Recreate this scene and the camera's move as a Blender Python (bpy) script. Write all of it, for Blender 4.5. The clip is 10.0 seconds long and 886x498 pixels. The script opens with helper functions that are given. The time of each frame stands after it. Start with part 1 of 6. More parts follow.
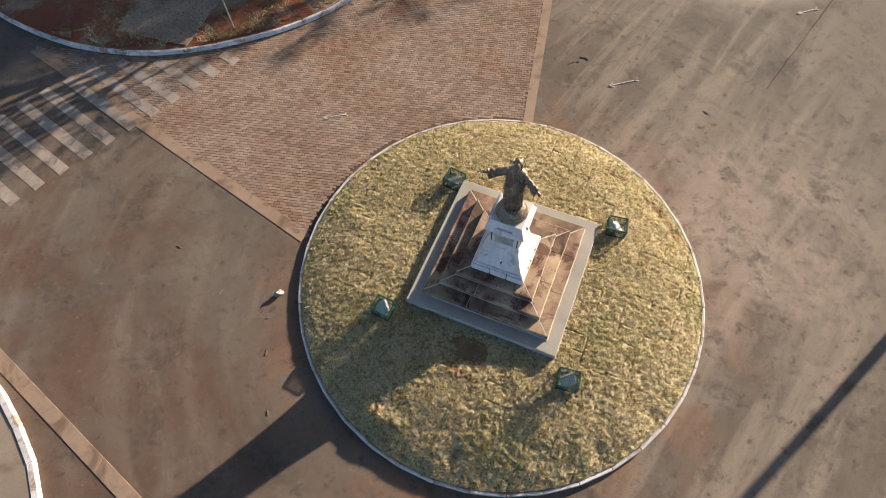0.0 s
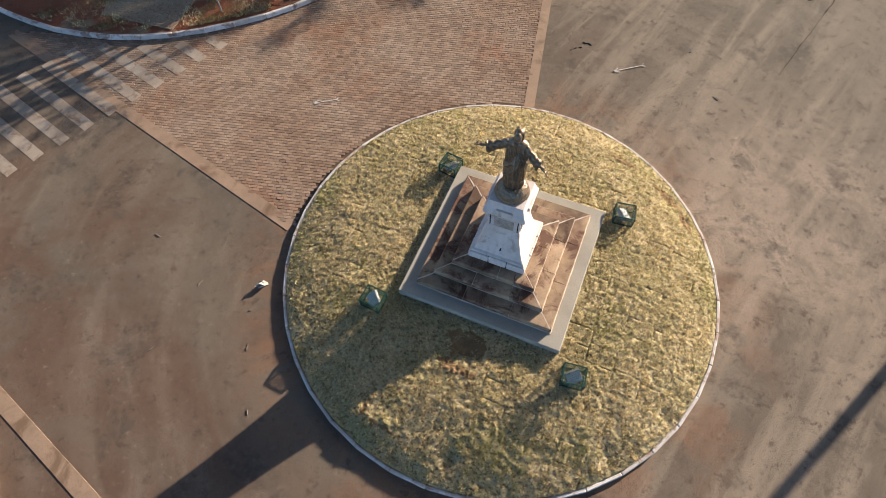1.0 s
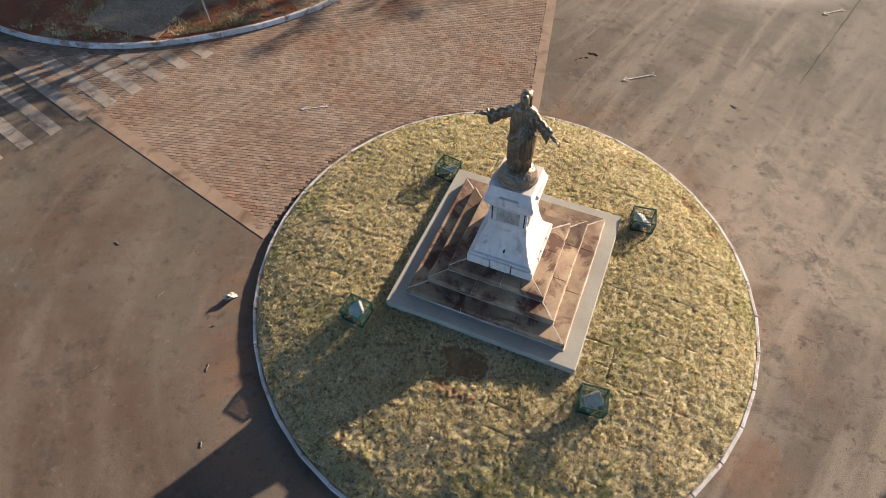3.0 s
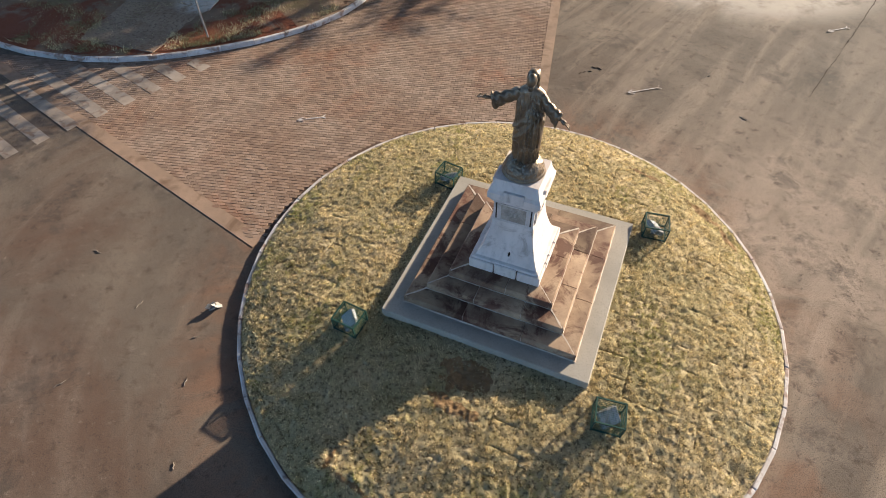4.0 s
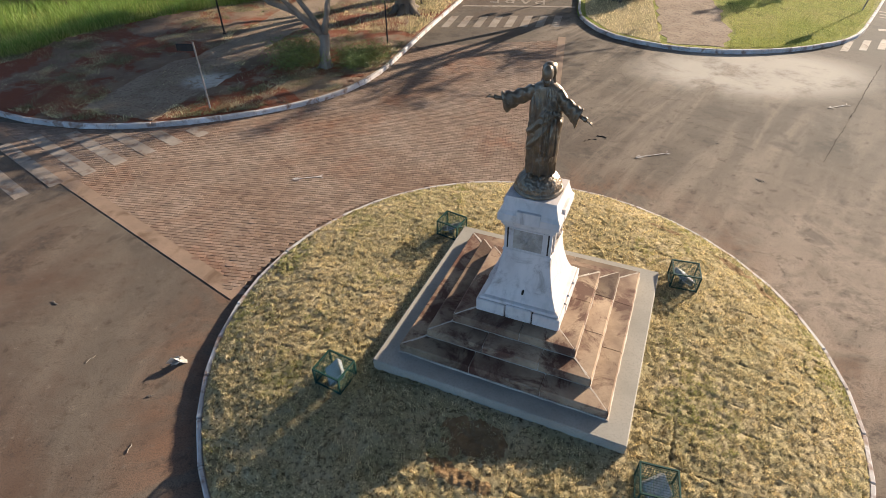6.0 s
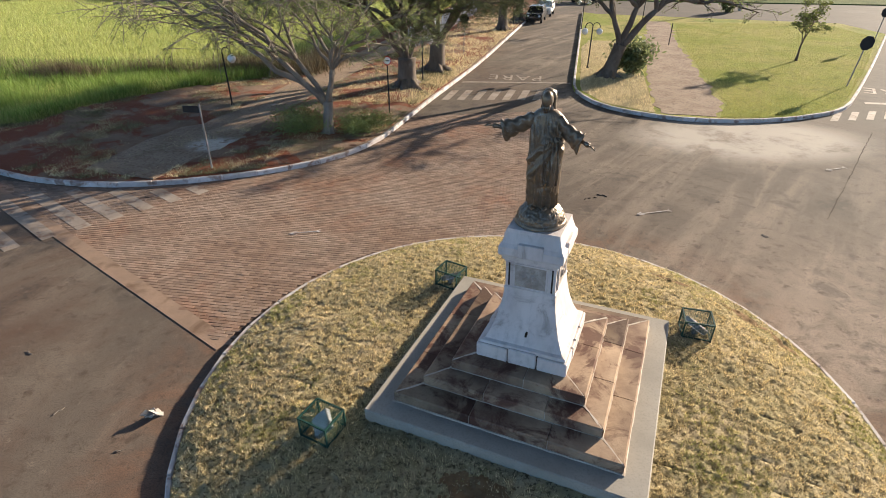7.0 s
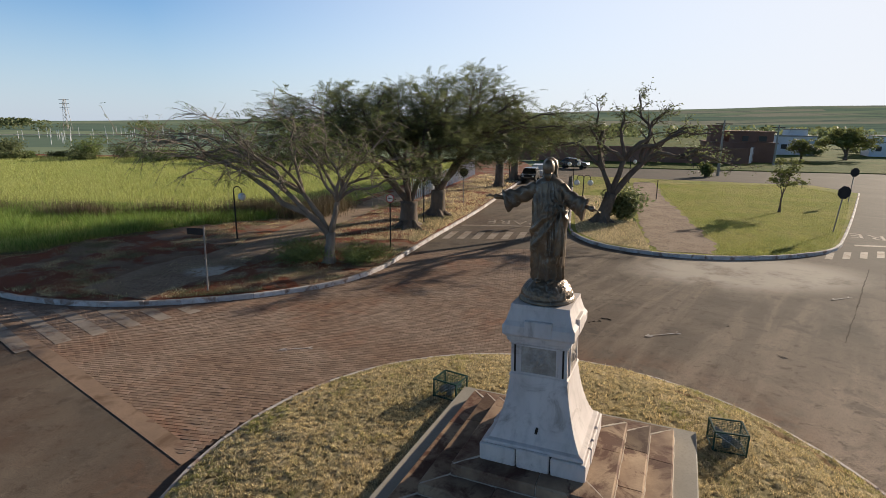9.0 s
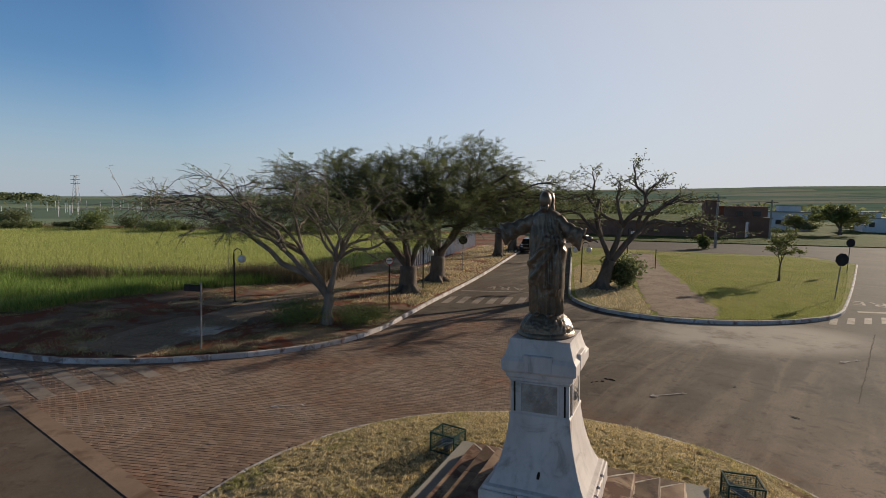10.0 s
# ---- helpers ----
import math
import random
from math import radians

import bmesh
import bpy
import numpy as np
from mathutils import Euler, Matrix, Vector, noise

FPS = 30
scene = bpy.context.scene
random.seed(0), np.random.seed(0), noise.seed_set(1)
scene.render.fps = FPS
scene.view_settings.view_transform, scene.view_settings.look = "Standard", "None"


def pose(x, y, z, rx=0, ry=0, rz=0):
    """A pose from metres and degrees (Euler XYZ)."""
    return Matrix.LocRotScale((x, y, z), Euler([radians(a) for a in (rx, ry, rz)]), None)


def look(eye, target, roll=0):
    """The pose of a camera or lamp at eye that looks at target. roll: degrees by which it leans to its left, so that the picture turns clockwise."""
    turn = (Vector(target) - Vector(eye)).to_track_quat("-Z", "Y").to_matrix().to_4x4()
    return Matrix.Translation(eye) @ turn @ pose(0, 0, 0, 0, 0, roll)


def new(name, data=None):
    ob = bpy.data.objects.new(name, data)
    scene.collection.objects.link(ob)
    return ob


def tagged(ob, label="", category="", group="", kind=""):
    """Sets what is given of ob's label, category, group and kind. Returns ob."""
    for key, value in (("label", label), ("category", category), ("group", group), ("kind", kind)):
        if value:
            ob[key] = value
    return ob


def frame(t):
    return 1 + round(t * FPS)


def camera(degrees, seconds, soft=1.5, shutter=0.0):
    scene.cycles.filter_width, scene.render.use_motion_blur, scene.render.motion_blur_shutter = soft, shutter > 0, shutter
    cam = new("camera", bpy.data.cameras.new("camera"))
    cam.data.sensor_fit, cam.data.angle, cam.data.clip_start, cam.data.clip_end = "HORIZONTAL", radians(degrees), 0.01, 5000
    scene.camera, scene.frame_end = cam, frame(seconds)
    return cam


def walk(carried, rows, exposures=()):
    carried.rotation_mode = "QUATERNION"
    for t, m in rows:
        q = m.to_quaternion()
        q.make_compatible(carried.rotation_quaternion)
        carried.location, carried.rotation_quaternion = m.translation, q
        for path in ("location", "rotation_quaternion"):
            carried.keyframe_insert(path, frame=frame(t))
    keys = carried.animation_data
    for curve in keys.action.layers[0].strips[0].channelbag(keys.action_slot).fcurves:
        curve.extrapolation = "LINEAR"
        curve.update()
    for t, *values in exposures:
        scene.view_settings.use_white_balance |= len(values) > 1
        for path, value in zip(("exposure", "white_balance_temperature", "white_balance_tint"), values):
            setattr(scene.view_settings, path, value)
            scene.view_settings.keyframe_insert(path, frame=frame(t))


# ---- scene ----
cam = camera(79.5, 10.0, 0.65)
PATH = [
    (0, (0.676, 1.673, 12.981), (0.637, 2.56, 11.189), -1.8),
    (0.5, (0.714, 1.624, 12.462), (0.677, 2.519, 10.674), -1.6),
    (1, (0.766, 1.573, 11.908), (0.728, 2.499, 10.136), -1.5),
    (1.5, (0.786, 1.522, 11.422), (0.747, 2.493, 9.674), -1.4),
    (2, (0.815, 1.461, 10.97), (0.774, 2.473, 9.245), -1.3),
    (3.5, (0.853, 1.313, 9.467), (0.812, 2.487, 7.848), -0.8),
    (4, (0.841, 1.235, 8.992), (0.798, 2.472, 7.422), -0.7),
    (4.5, (0.809, 1.187, 8.488), (0.765, 2.505, 6.984), -0.6),
    (5, (0.776, 1.144, 8.008), (0.733, 2.537, 6.574), -0.4),
    (5.5, (0.753, 1.13, 7.603), (0.71, 2.594, 6.241), -0.2),
    (7, (0.806, 1.078, 6.496), (0.752, 2.796, 5.473), 0.0),
    (7.5, (0.801, 1.058, 6.182), (0.746, 2.848, 5.292), 0.2),
    (8, (0.788, 1.036, 5.884), (0.731, 2.888, 5.132), 0.2),
    (8.5, (0.787, 1.062, 5.598), (0.729, 2.965, 4.986), 0.4),
    (9, (0.806, 1.067, 5.323), (0.745, 3.01, 4.853), 0.6),
    (9.5, (0.829, 1.062, 5.051), (0.765, 3.034, 4.724), 0.7),
    (10, (0.847, 1.033, 4.799), (0.781, 3.023, 4.608), 0.9),
]
PLAN = 1.3  # the plan below is drawn at 1 : 1.3
EXPOSURE = [(0.0, 1.52), (4.5, 1.46), (5.5, 1.44), (7.0, 1.40), (8.0, 1.20), (8.5, 0.86), (9.2, 0.42), (9.5, 0.26), (10.0, 0.06)]
walk(cam, [(t, look(Vector(eye) * PLAN, Vector(target) * PLAN, roll)) for t, eye, target, roll in PATH], EXPOSURE)

# ---- light ----
SUN_DIR = Vector((0.766, 0.643, 0.0)).normalized()
SUN_EL = 16.0
world = bpy.data.worlds.new("world")
scene.world = world
world.use_nodes = True
wn = world.node_tree.nodes
sky = wn.new("ShaderNodeTexSky")
sky.sky_type = "NISHITA"
sky.sun_disc = False
sky.sun_elevation = radians(SUN_EL)
sky.sun_rotation = math.atan2(SUN_DIR.x, SUN_DIR.y)
sky.air_density, sky.dust_density, sky.ozone_density = 1.0, 0.25, 3.0
wl = world.node_tree.links
way = wn.new("ShaderNodeTexCoord")
axes = wn.new("ShaderNodeSeparateXYZ")
wl.new(way.outputs["Generated"], axes.inputs["Vector"])


def sky_range(value, lo, hi, a, b, smooth=True):
    r = wn.new("ShaderNodeMapRange")
    r.interpolation_type = "SMOOTHSTEP" if smooth else "LINEAR"
    r.inputs["From Min"].default_value, r.inputs["From Max"].default_value = lo, hi
    r.inputs["To Min"].default_value, r.inputs["To Max"].default_value = a, b
    wl.new(value, r.inputs["Value"])
    return r.outputs["Result"]


def sky_mix(fac, a, b, kind="MIX"):
    n = wn.new("ShaderNodeMix")
    n.data_type, n.blend_type = "RGBA", kind
    for value, sock in ((fac, n.inputs["Factor"]), (a, n.inputs["A"]), (b, n.inputs["B"])):
        if isinstance(value, float):
            sock.default_value = value
        elif isinstance(value, tuple):
            sock.default_value = (*value, 1.0)
        else:
            wl.new(value, sock)
    return n.outputs["Result"]


# clear sky, a pale band of haze along the horizon, and a wide white glow of haze round the low sun
blue = sky_mix(1.0, sky.outputs["Color"], (0.083, 0.103, 0.124), "MULTIPLY")
dim = sky_range(axes.outputs["Z"], 0.25, 0.80, 1.0, 0.46)
grey = wn.new("ShaderNodeCombineColor")
for k in range(3):
    wl.new(dim, grey.inputs[k])
blue = sky_mix(1.0, blue, grey.outputs["Color"], "MULTIPLY")
air = sky_mix(sky_range(axes.outputs["Z"], -0.02, 0.22, 0.76, 0.0), blue, (0.43, 0.49, 0.60))
to_sun = wn.new("ShaderNodeVectorMath")
to_sun.operation = "DOT_PRODUCT"
wl.new(way.outputs["Generated"], to_sun.inputs[0])
to_sun.inputs[1].default_value = SUN_DIR * math.cos(radians(SUN_EL)) + Vector((0, 0, math.sin(radians(SUN_EL))))
glow = sky_range(to_sun.outputs["Value"], 0.22, 0.97, 0.0, 0.96, False)
wl.new(sky_mix(glow, air, (0.63, 0.645, 0.69)), wn["Background"].inputs["Color"])
# deeper overhead
wl.new(sky_range(axes.outputs["Z"], 0.30, 0.66, 0.95, 0.18), wn["Background"].inputs["Strength"])
sun = new("sun", bpy.data.lights.new("sun", "SUN"))
sun.data.energy, sun.data.angle, sun.data.color = 5.0, radians(0.6), (1.0, 0.85, 0.67)
ray = -(SUN_DIR * math.cos(radians(SUN_EL)) + Vector((0, 0, math.sin(radians(SUN_EL)))))
sun.rotation_euler = ray.to_track_quat("-Z", "Y").to_euler()


# ---- materials ----
def material(name, rough=0.8, metal=0.0, spec=0.4):
    m = bpy.data.materials.new(name)
    m.use_nodes = True
    b = m.node_tree.nodes["Principled BSDF"]
    b.inputs["Roughness"].default_value = rough
    b.inputs["Metallic"].default_value = metal
    b.inputs["Specular IOR Level"].default_value = spec
    return m, m.node_tree, b


def place(t, scale=1.0, stretch=(1, 1, 1)):
    g = t.nodes.new("ShaderNodeNewGeometry")
    v = t.nodes.new("ShaderNodeMapping")
    v.inputs["Scale"].default_value = [scale * s for s in stretch]
    t.links.new(g.outputs["Position"], v.inputs["Vector"])
    return v.outputs["Vector"]


def noise_tex(t, scale, detail=4.0, rough=0.55, stretch=(1, 1, 1), distort=0.0):
    n = t.nodes.new("ShaderNodeTexNoise")
    n.inputs["Scale"].default_value = 1.0
    n.inputs["Detail"].default_value = detail
    n.inputs["Roughness"].default_value = rough
    n.inputs["Distortion"].default_value = distort
    t.links.new(place(t, scale, stretch), n.inputs["Vector"])
    return n.outputs["Fac"]


def ramp(t, fac, lo, hi):
    r = t.nodes.new("ShaderNodeMapRange")
    r.interpolation_type = "SMOOTHSTEP"
    r.inputs["From Min"].default_value, r.inputs["From Max"].default_value = lo, hi
    t.links.new(fac, r.inputs["Value"])
    return r.outputs["Result"]


def mix(t, fac, a, b, kind="MIX"):
    n = t.nodes.new("ShaderNodeMix")
    n.data_type = "RGBA"
    n.blend_type = kind
    for value, sock in ((fac, n.inputs["Factor"]), (a, n.inputs["A"]), (b, n.inputs["B"])):
        if isinstance(value, (int, float)):
            sock.default_value = value
        elif isinstance(value, tuple):
            sock.default_value = (*value, 1.0)
        else:
            t.links.new(value, sock)
    return n.outputs["Result"]


def mul(t, a, b):
    n = t.nodes.new("ShaderNodeMath")
    n.operation = "MULTIPLY"
    for value, sock in ((a, n.inputs[0]), (b, n.inputs[1])):
        if isinstance(value, (int, float)):
            sock.default_value = value
        else:
            t.links.new(value, sock)
    return n.outputs["Value"]


def bump(t, b, height, strength, dist):
    n = t.nodes.new("ShaderNodeBump")
    n.inputs["Strength"].default_value = strength
    n.inputs["Distance"].default_value = dist
    t.links.new(height, n.inputs["Height"])
    t.links.new(n.outputs["Normal"], b.inputs["Normal"])


def vary(t, colour, amount=0.25, island=False):
    """Shift the brightness piece by piece."""
    if island:
        o = t.nodes.new("ShaderNodeNewGeometry").outputs["Random Per Island"]
    else:
        o = t.nodes.new("ShaderNodeObjectInfo").outputs["Random"]
    r = t.nodes.new("ShaderNodeMapRange")
    r.inputs["To Min"].default_value, r.inputs["To Max"].default_value = 1 - amount, 1 + amount
    t.links.new(o, r.inputs["Value"])
    h = t.nodes.new("ShaderNodeHueSaturation")
    t.links.new(r.outputs["Result"], h.inputs["Value"])
    t.links.new(colour, h.inputs["Color"])
    return h.outputs["Color"]


def surface(name, a, b, big=0.6, small=14.0, rough=0.85, relief=0.3, depth=0.01, stain=None, stain_at=(0.55, 0.72),
            stain_scale=0.35, metal=0.0, spec=0.18, stretch=(1, 1, 1), pieces=0.0, island=False):
    """Two colours at two scales, a stain with a shape of its own, and a fine relief."""
    m, t, p = material(name, rough, metal, spec)
    fine = noise_tex(t, small, 6.0, 0.6, stretch)
    wide = noise_tex(t, big, 4.0, 0.6, stretch)
    c = mix(t, ramp(t, wide, 0.3, 0.7), a, b)
    dark = tuple(v * 0.62 for v in a)
    c = mix(t, mul(t, ramp(t, fine, 0.45, 0.75), 0.55), c, dark)
    if stain:
        c = mix(t, mul(t, ramp(t, noise_tex(t, stain_scale, 7.0, 0.65, (1, 1, 1), 0.6), *stain_at), 0.85), c, stain)
    if pieces:
        c = vary(t, c, pieces, island)
    t.links.new(c, p.inputs["Base Color"])
    bump(t, p, fine, relief, depth)
    return m


M = {}


def asphalt_material():
    """Grey-brown asphalt, red earth trodden in, pale dust drawn out in rings by wheels."""
    m, t, p = material("asphalt", 0.88, 0.0, 0.12)
    fine = noise_tex(t, 38.0, 6.0, 0.7)
    c = mix(t, ramp(t, noise_tex(t, 0.22, 5.0, 0.6), 0.35, 0.65), (0.172, 0.138, 0.108), (0.128, 0.106, 0.086))
    # red earth carried over the western half, in tongues
    lie = t.nodes.new("ShaderNodeSeparateXYZ")
    t.links.new(t.nodes.new("ShaderNodeNewGeometry").outputs["Position"], lie.inputs["Vector"])
    west = ramp(t, lie.outputs["X"], 11.0, -3.0)
    c = mix(t, mul(t, mul(t, ramp(t, noise_tex(t, 0.17, 7.0, 0.62, (1, 1, 1), 0.8), 0.40, 0.62), west), 0.85), c, (0.118, 0.070, 0.049))
    pos = t.nodes.new("ShaderNodeNewGeometry").outputs["Position"]
    rel = t.nodes.new("ShaderNodeVectorMath")
    rel.operation = "SUBTRACT"
    rel.inputs[1].default_value = (CX * PLAN, CY * PLAN, 0)
    t.links.new(pos, rel.inputs[0])
    ax = t.nodes.new("ShaderNodeSeparateXYZ")
    t.links.new(rel.outputs["Vector"], ax.inputs["Vector"])
    ang = t.nodes.new("ShaderNodeMath")
    ang.operation = "ARCTAN2"
    t.links.new(ax.outputs["Y"], ang.inputs[0])
    t.links.new(ax.outputs["X"], ang.inputs[1])
    dist = t.nodes.new("ShaderNodeVectorMath")
    dist.operation = "LENGTH"
    t.links.new(rel.outputs["Vector"], dist.inputs[0])
    polar = t.nodes.new("ShaderNodeCombineXYZ")
    t.links.new(mul(t, dist.outputs["Value"], 0.9), polar.inputs["X"])
    t.links.new(mul(t, ang.outputs["Value"], 1.6), polar.inputs["Y"])
    wheel = t.nodes.new("ShaderNodeTexNoise")
    wheel.inputs["Scale"].default_value, wheel.inputs["Detail"].default_value, wheel.inputs["Distortion"].default_value = 1.0, 6.0, 0.7
    t.links.new(polar.outputs["Vector"], wheel.inputs["Vector"])
    rim = mul(t, ramp(t, dist.outputs["Value"], 9.4, 7.0), ramp(t, noise_tex(t, 0.45, 7.0, 0.65, (1, 1, 1), 0.9), 0.40, 0.58))
    c = mix(t, mul(t, rim, 0.75), c, (0.225, 0.125, 0.080))
    c = mix(t, mul(t, ramp(t, wheel.outputs["Fac"], 0.48, 0.70), 0.22), c, (0.29, 0.235, 0.185))
    c = mix(t, mul(t, ramp(t, noise_tex(t, 0.13, 7.0, 0.68, (1, 1, 1), 0.4), 0.52, 0.74), 0.55), c, (0.31, 0.26, 0.215))
    # pale dust blown and driven out from the island to the north-east, in long streaks
    turned = t.nodes.new("ShaderNodeMapping")
    turned.inputs["Rotation"].default_value = (0, 0, radians(-52))
    t.links.new(pos, turned.inputs["Vector"])
    drawn = t.nodes.new("ShaderNodeMapping")
    drawn.inputs["Scale"].default_value = (0.10, 0.85, 1.0)
    t.links.new(turned.outputs["Vector"], drawn.inputs["Vector"])
    streak = t.nodes.new("ShaderNodeTexNoise")
    streak.inputs["Scale"].default_value, streak.inputs["Detail"].default_value = 1.0, 6.0
    streak.inputs["Roughness"].default_value, streak.inputs["Distortion"].default_value = 0.62, 0.5
    t.links.new(drawn.outputs["Vector"], streak.inputs["Vector"])
    east = ramp(t, lie.outputs["X"], 1.5, 8.0)
    c = mix(t, mul(t, mul(t, ramp(t, streak.outputs["Fac"], 0.42, 0.66), mul(t, east, ramp(t, lie.outputs["X"], 21.0, 12.0))), 0.60), c, (0.37, 0.295, 0.23))
    beside = t.nodes.new("ShaderNodeVectorMath")
    beside.operation = "DISTANCE"
    beside.inputs[1].default_value = (9.0 * PLAN, 8.6 * PLAN, 0)
    t.links.new(pos, beside.inputs[0])
    worn = mul(t, ramp(t, beside.outputs["Value"], 7.2, 1.5), ramp(t, noise_tex(t, 0.5, 8.0, 0.7, (1, 1, 1), 0.5), 0.32, 0.60))
    c = mix(t, mul(t, worn, 0.75), c, (0.40, 0.31, 0.245))
    # a wide spill of pale dust before the lawn
    far = t.nodes.new("ShaderNodeVectorMath")
    far.operation = "DISTANCE"
    far.inputs[1].default_value = (11.4 * PLAN, 20.3 * PLAN * 1.7, 0)
    t.links.new(place(t, 1.0, (1, 1.7, 1)), far.inputs[0])
    spill = mul(t, ramp(t, far.outputs["Value"], 6.6, 3.2), ramp(t, noise_tex(t, 0.35, 7.0, 0.7, (1, 1, 1), 0.3), 0.30, 0.54))
    c = mix(t, mul(t, ramp(t, noise_tex(t, 0.5, 9.0, 0.78, (1, 1, 1), 0.15), 0.52, 0.64), 0.55), c, (0.058, 0.051, 0.047))
    c = mix(t, mul(t, ramp(t, noise_tex(t, 6.0, 6.0, 0.8), 0.56, 0.66), 0.5), c, (0.34, 0.27, 0.21))
    c = mix(t, mul(t, ramp(t, noise_tex(t, 2.4, 8.0, 0.8), 0.54, 0.62), 0.6), c, (0.075, 0.052, 0.04))
    c = mix(t, mul(t, ramp(t, noise_tex(t, 12.0, 5.0, 0.85), 0.56, 0.64), 0.75), c, (0.045, 0.036, 0.03))
    c = mix(t, mul(t, ramp(t, fine, 0.42, 0.66), 0.60), c, (0.045, 0.038, 0.034))
    c = mix(t, mul(t, ramp(t, lie.outputs["X"], 18.5, 23.0), 0.6), c, (0.092, 0.080, 0.070))
    c = mix(t, mul(t, spill, 0.80), c, (0.50, 0.45, 0.39))
    t.links.new(c, p.inputs["Base Color"])
    bump(t, p, fine, 0.5, 0.008)
    return m


CX, CY, ISLE = 1.88, 7.26, 5.27
M["asphalt"] = asphalt_material()
M["paver"] = surface("paver", (0.222, 0.148, 0.108), (0.280, 0.210, 0.164), 0.35, 30.0, 0.86, 0.35, 0.004,
                     (0.235, 0.112, 0.068), (0.50, 0.74), 0.3, pieces=0.22, island=True)
M["paver_piece"] = surface("paver_piece", (0.222, 0.148, 0.108), (0.280, 0.210, 0.164), 0.35, 30.0, 0.86, 0.35, 0.004,
                           (0.235, 0.112, 0.068), (0.50, 0.74), 0.3, pieces=0.22)
M["paver_joint"] = surface("paver_joint", (0.098, 0.067, 0.051), (0.125, 0.080, 0.058), 0.5, 30.0, 0.95)
M["paint"] = surface("road_paint", (0.35, 0.30, 0.255), (0.25, 0.20, 0.16), 1.2, 25.0, 0.75, 0.2, 0.003,
                     (0.17, 0.11, 0.08), (0.50, 0.66), 2.2)
M["concrete_strip"] = surface("concrete_strip", (0.31, 0.215, 0.155), (0.24, 0.17, 0.125), 0.9, 22.0, 0.88, 0.4, 0.006,
                              (0.14, 0.09, 0.06), (0.48, 0.68), 1.1)
M["kerb_paint"] = surface("kerb_paint", (0.60, 0.58, 0.58), (0.46, 0.41, 0.39), 1.3, 20.0, 0.75, 0.3, 0.005,
                          (0.24, 0.15, 0.11), (0.48, 0.64), 2.4, pieces=0.14)
M["concrete"] = surface("concrete", (0.37, 0.34, 0.295), (0.29, 0.27, 0.235), 0.9, 26.0, 0.8, 0.25, 0.004,
                        (0.28, 0.24, 0.20), (0.60, 0.78), 1.4)
M["step_stone"] = surface("step_stone", (0.38, 0.275, 0.185), (0.145, 0.086, 0.060), 0.9, 24.0, 0.72, 0.45, 0.008,
                          (0.075, 0.030, 0.022), (0.48, 0.60), 1.3, pieces=0.40)
M["mortar"] = surface("mortar", (0.58, 0.51, 0.43), (0.42, 0.34, 0.27), 3.0, 30.0, 0.9, 0.3, 0.004)
M["marble"] = surface("marble", (0.66, 0.60, 0.57), (0.56, 0.50, 0.475), 1.6, 7.0, 0.6, 0.2, 0.004,
                      (0.27, 0.22, 0.19), (0.54, 0.74), 1.8, stretch=(1.0, 1.0, 0.35))
M["old_pavement"] = surface("old_pavement", (0.27, 0.215, 0.17), (0.21, 0.165, 0.13), 0.6, 18.0, 0.9, 0.4, 0.006, (0.14, 0.085, 0.06), (0.5, 0.7), 0.7)
M["plaque"] = surface("plaque", (0.46, 0.40, 0.35), (0.28, 0.235, 0.20), 6.0, 40.0, 0.7, 0.6, 0.01)
M["dug_soil"] = surface("dug_soil", (0.28, 0.18, 0.095), (0.19, 0.12, 0.062), 2.0, 18.0, 0.97, 1.0, 0.04, (0.17, 0.11, 0.06), (0.55, 0.7), 5.0)
M["dark_gap"] = surface("dark_gap", (0.045, 0.03, 0.02), (0.03, 0.02, 0.015), 3.0, 30.0, 0.95)
M["bronze"] = surface("bronze", (0.235, 0.165, 0.105), (0.12, 0.094, 0.070), 5.0, 34.0, 0.40, 0.5, 0.007,
                      (0.30, 0.285, 0.25), (0.52, 0.72), 8.0, metal=0.5, spec=0.45)
M["cage_green"] = surface("cage_green", (0.016, 0.050, 0.042), (0.022, 0.065, 0.052), 4.0, 40.0, 0.45, 0.2, 0.002)
# pale blue base colour stands for sky reflected in the lens
M["lamp_glass"] = surface("lamp_glass", (0.62, 0.72, 0.78), (0.70, 0.78, 0.84), 5.0, 20.0, 0.15, 0.05, 0.001, spec=0.6)
M["lamp_body"] = surface("lamp_body", (0.30, 0.32, 0.34), (0.24, 0.26, 0.28), 5.0, 20.0, 0.4, 0.1, 0.001, metal=0.6)
M["black_steel"] = surface("black_steel", (0.022, 0.022, 0.024), (0.035, 0.033, 0.032), 3.0, 30.0, 0.5, 0.1, 0.002)
M["grey_steel"] = surface("grey_steel", (0.30, 0.29, 0.28), (0.22, 0.20, 0.19), 3.0, 30.0, 0.5, 0.1, 0.002, metal=0.3)
M["globe"] = surface("globe", (0.80, 0.80, 0.78), (0.74, 0.74, 0.72), 3.0, 10.0, 0.25, 0.02, 0.001, spec=0.5)
M["sign_white"] = surface("sign_white", (0.75, 0.75, 0.75), (0.68, 0.68, 0.68), 3.0, 20.0, 0.4, 0.02, 0.001)
M["sign_red"] = surface("sign_red", (0.50, 0.03, 0.03), (0.42, 0.03, 0.03), 3.0, 20.0, 0.4, 0.02, 0.001)
M["bark"] = surface("bark", (0.165, 0.132, 0.106), (0.095, 0.074, 0.060), 2.0, 22.0, 0.95, 0.8, 0.02,
                    (0.17, 0.15, 0.135), (0.56, 0.75), 3.0, stretch=(1, 1, 0.4))
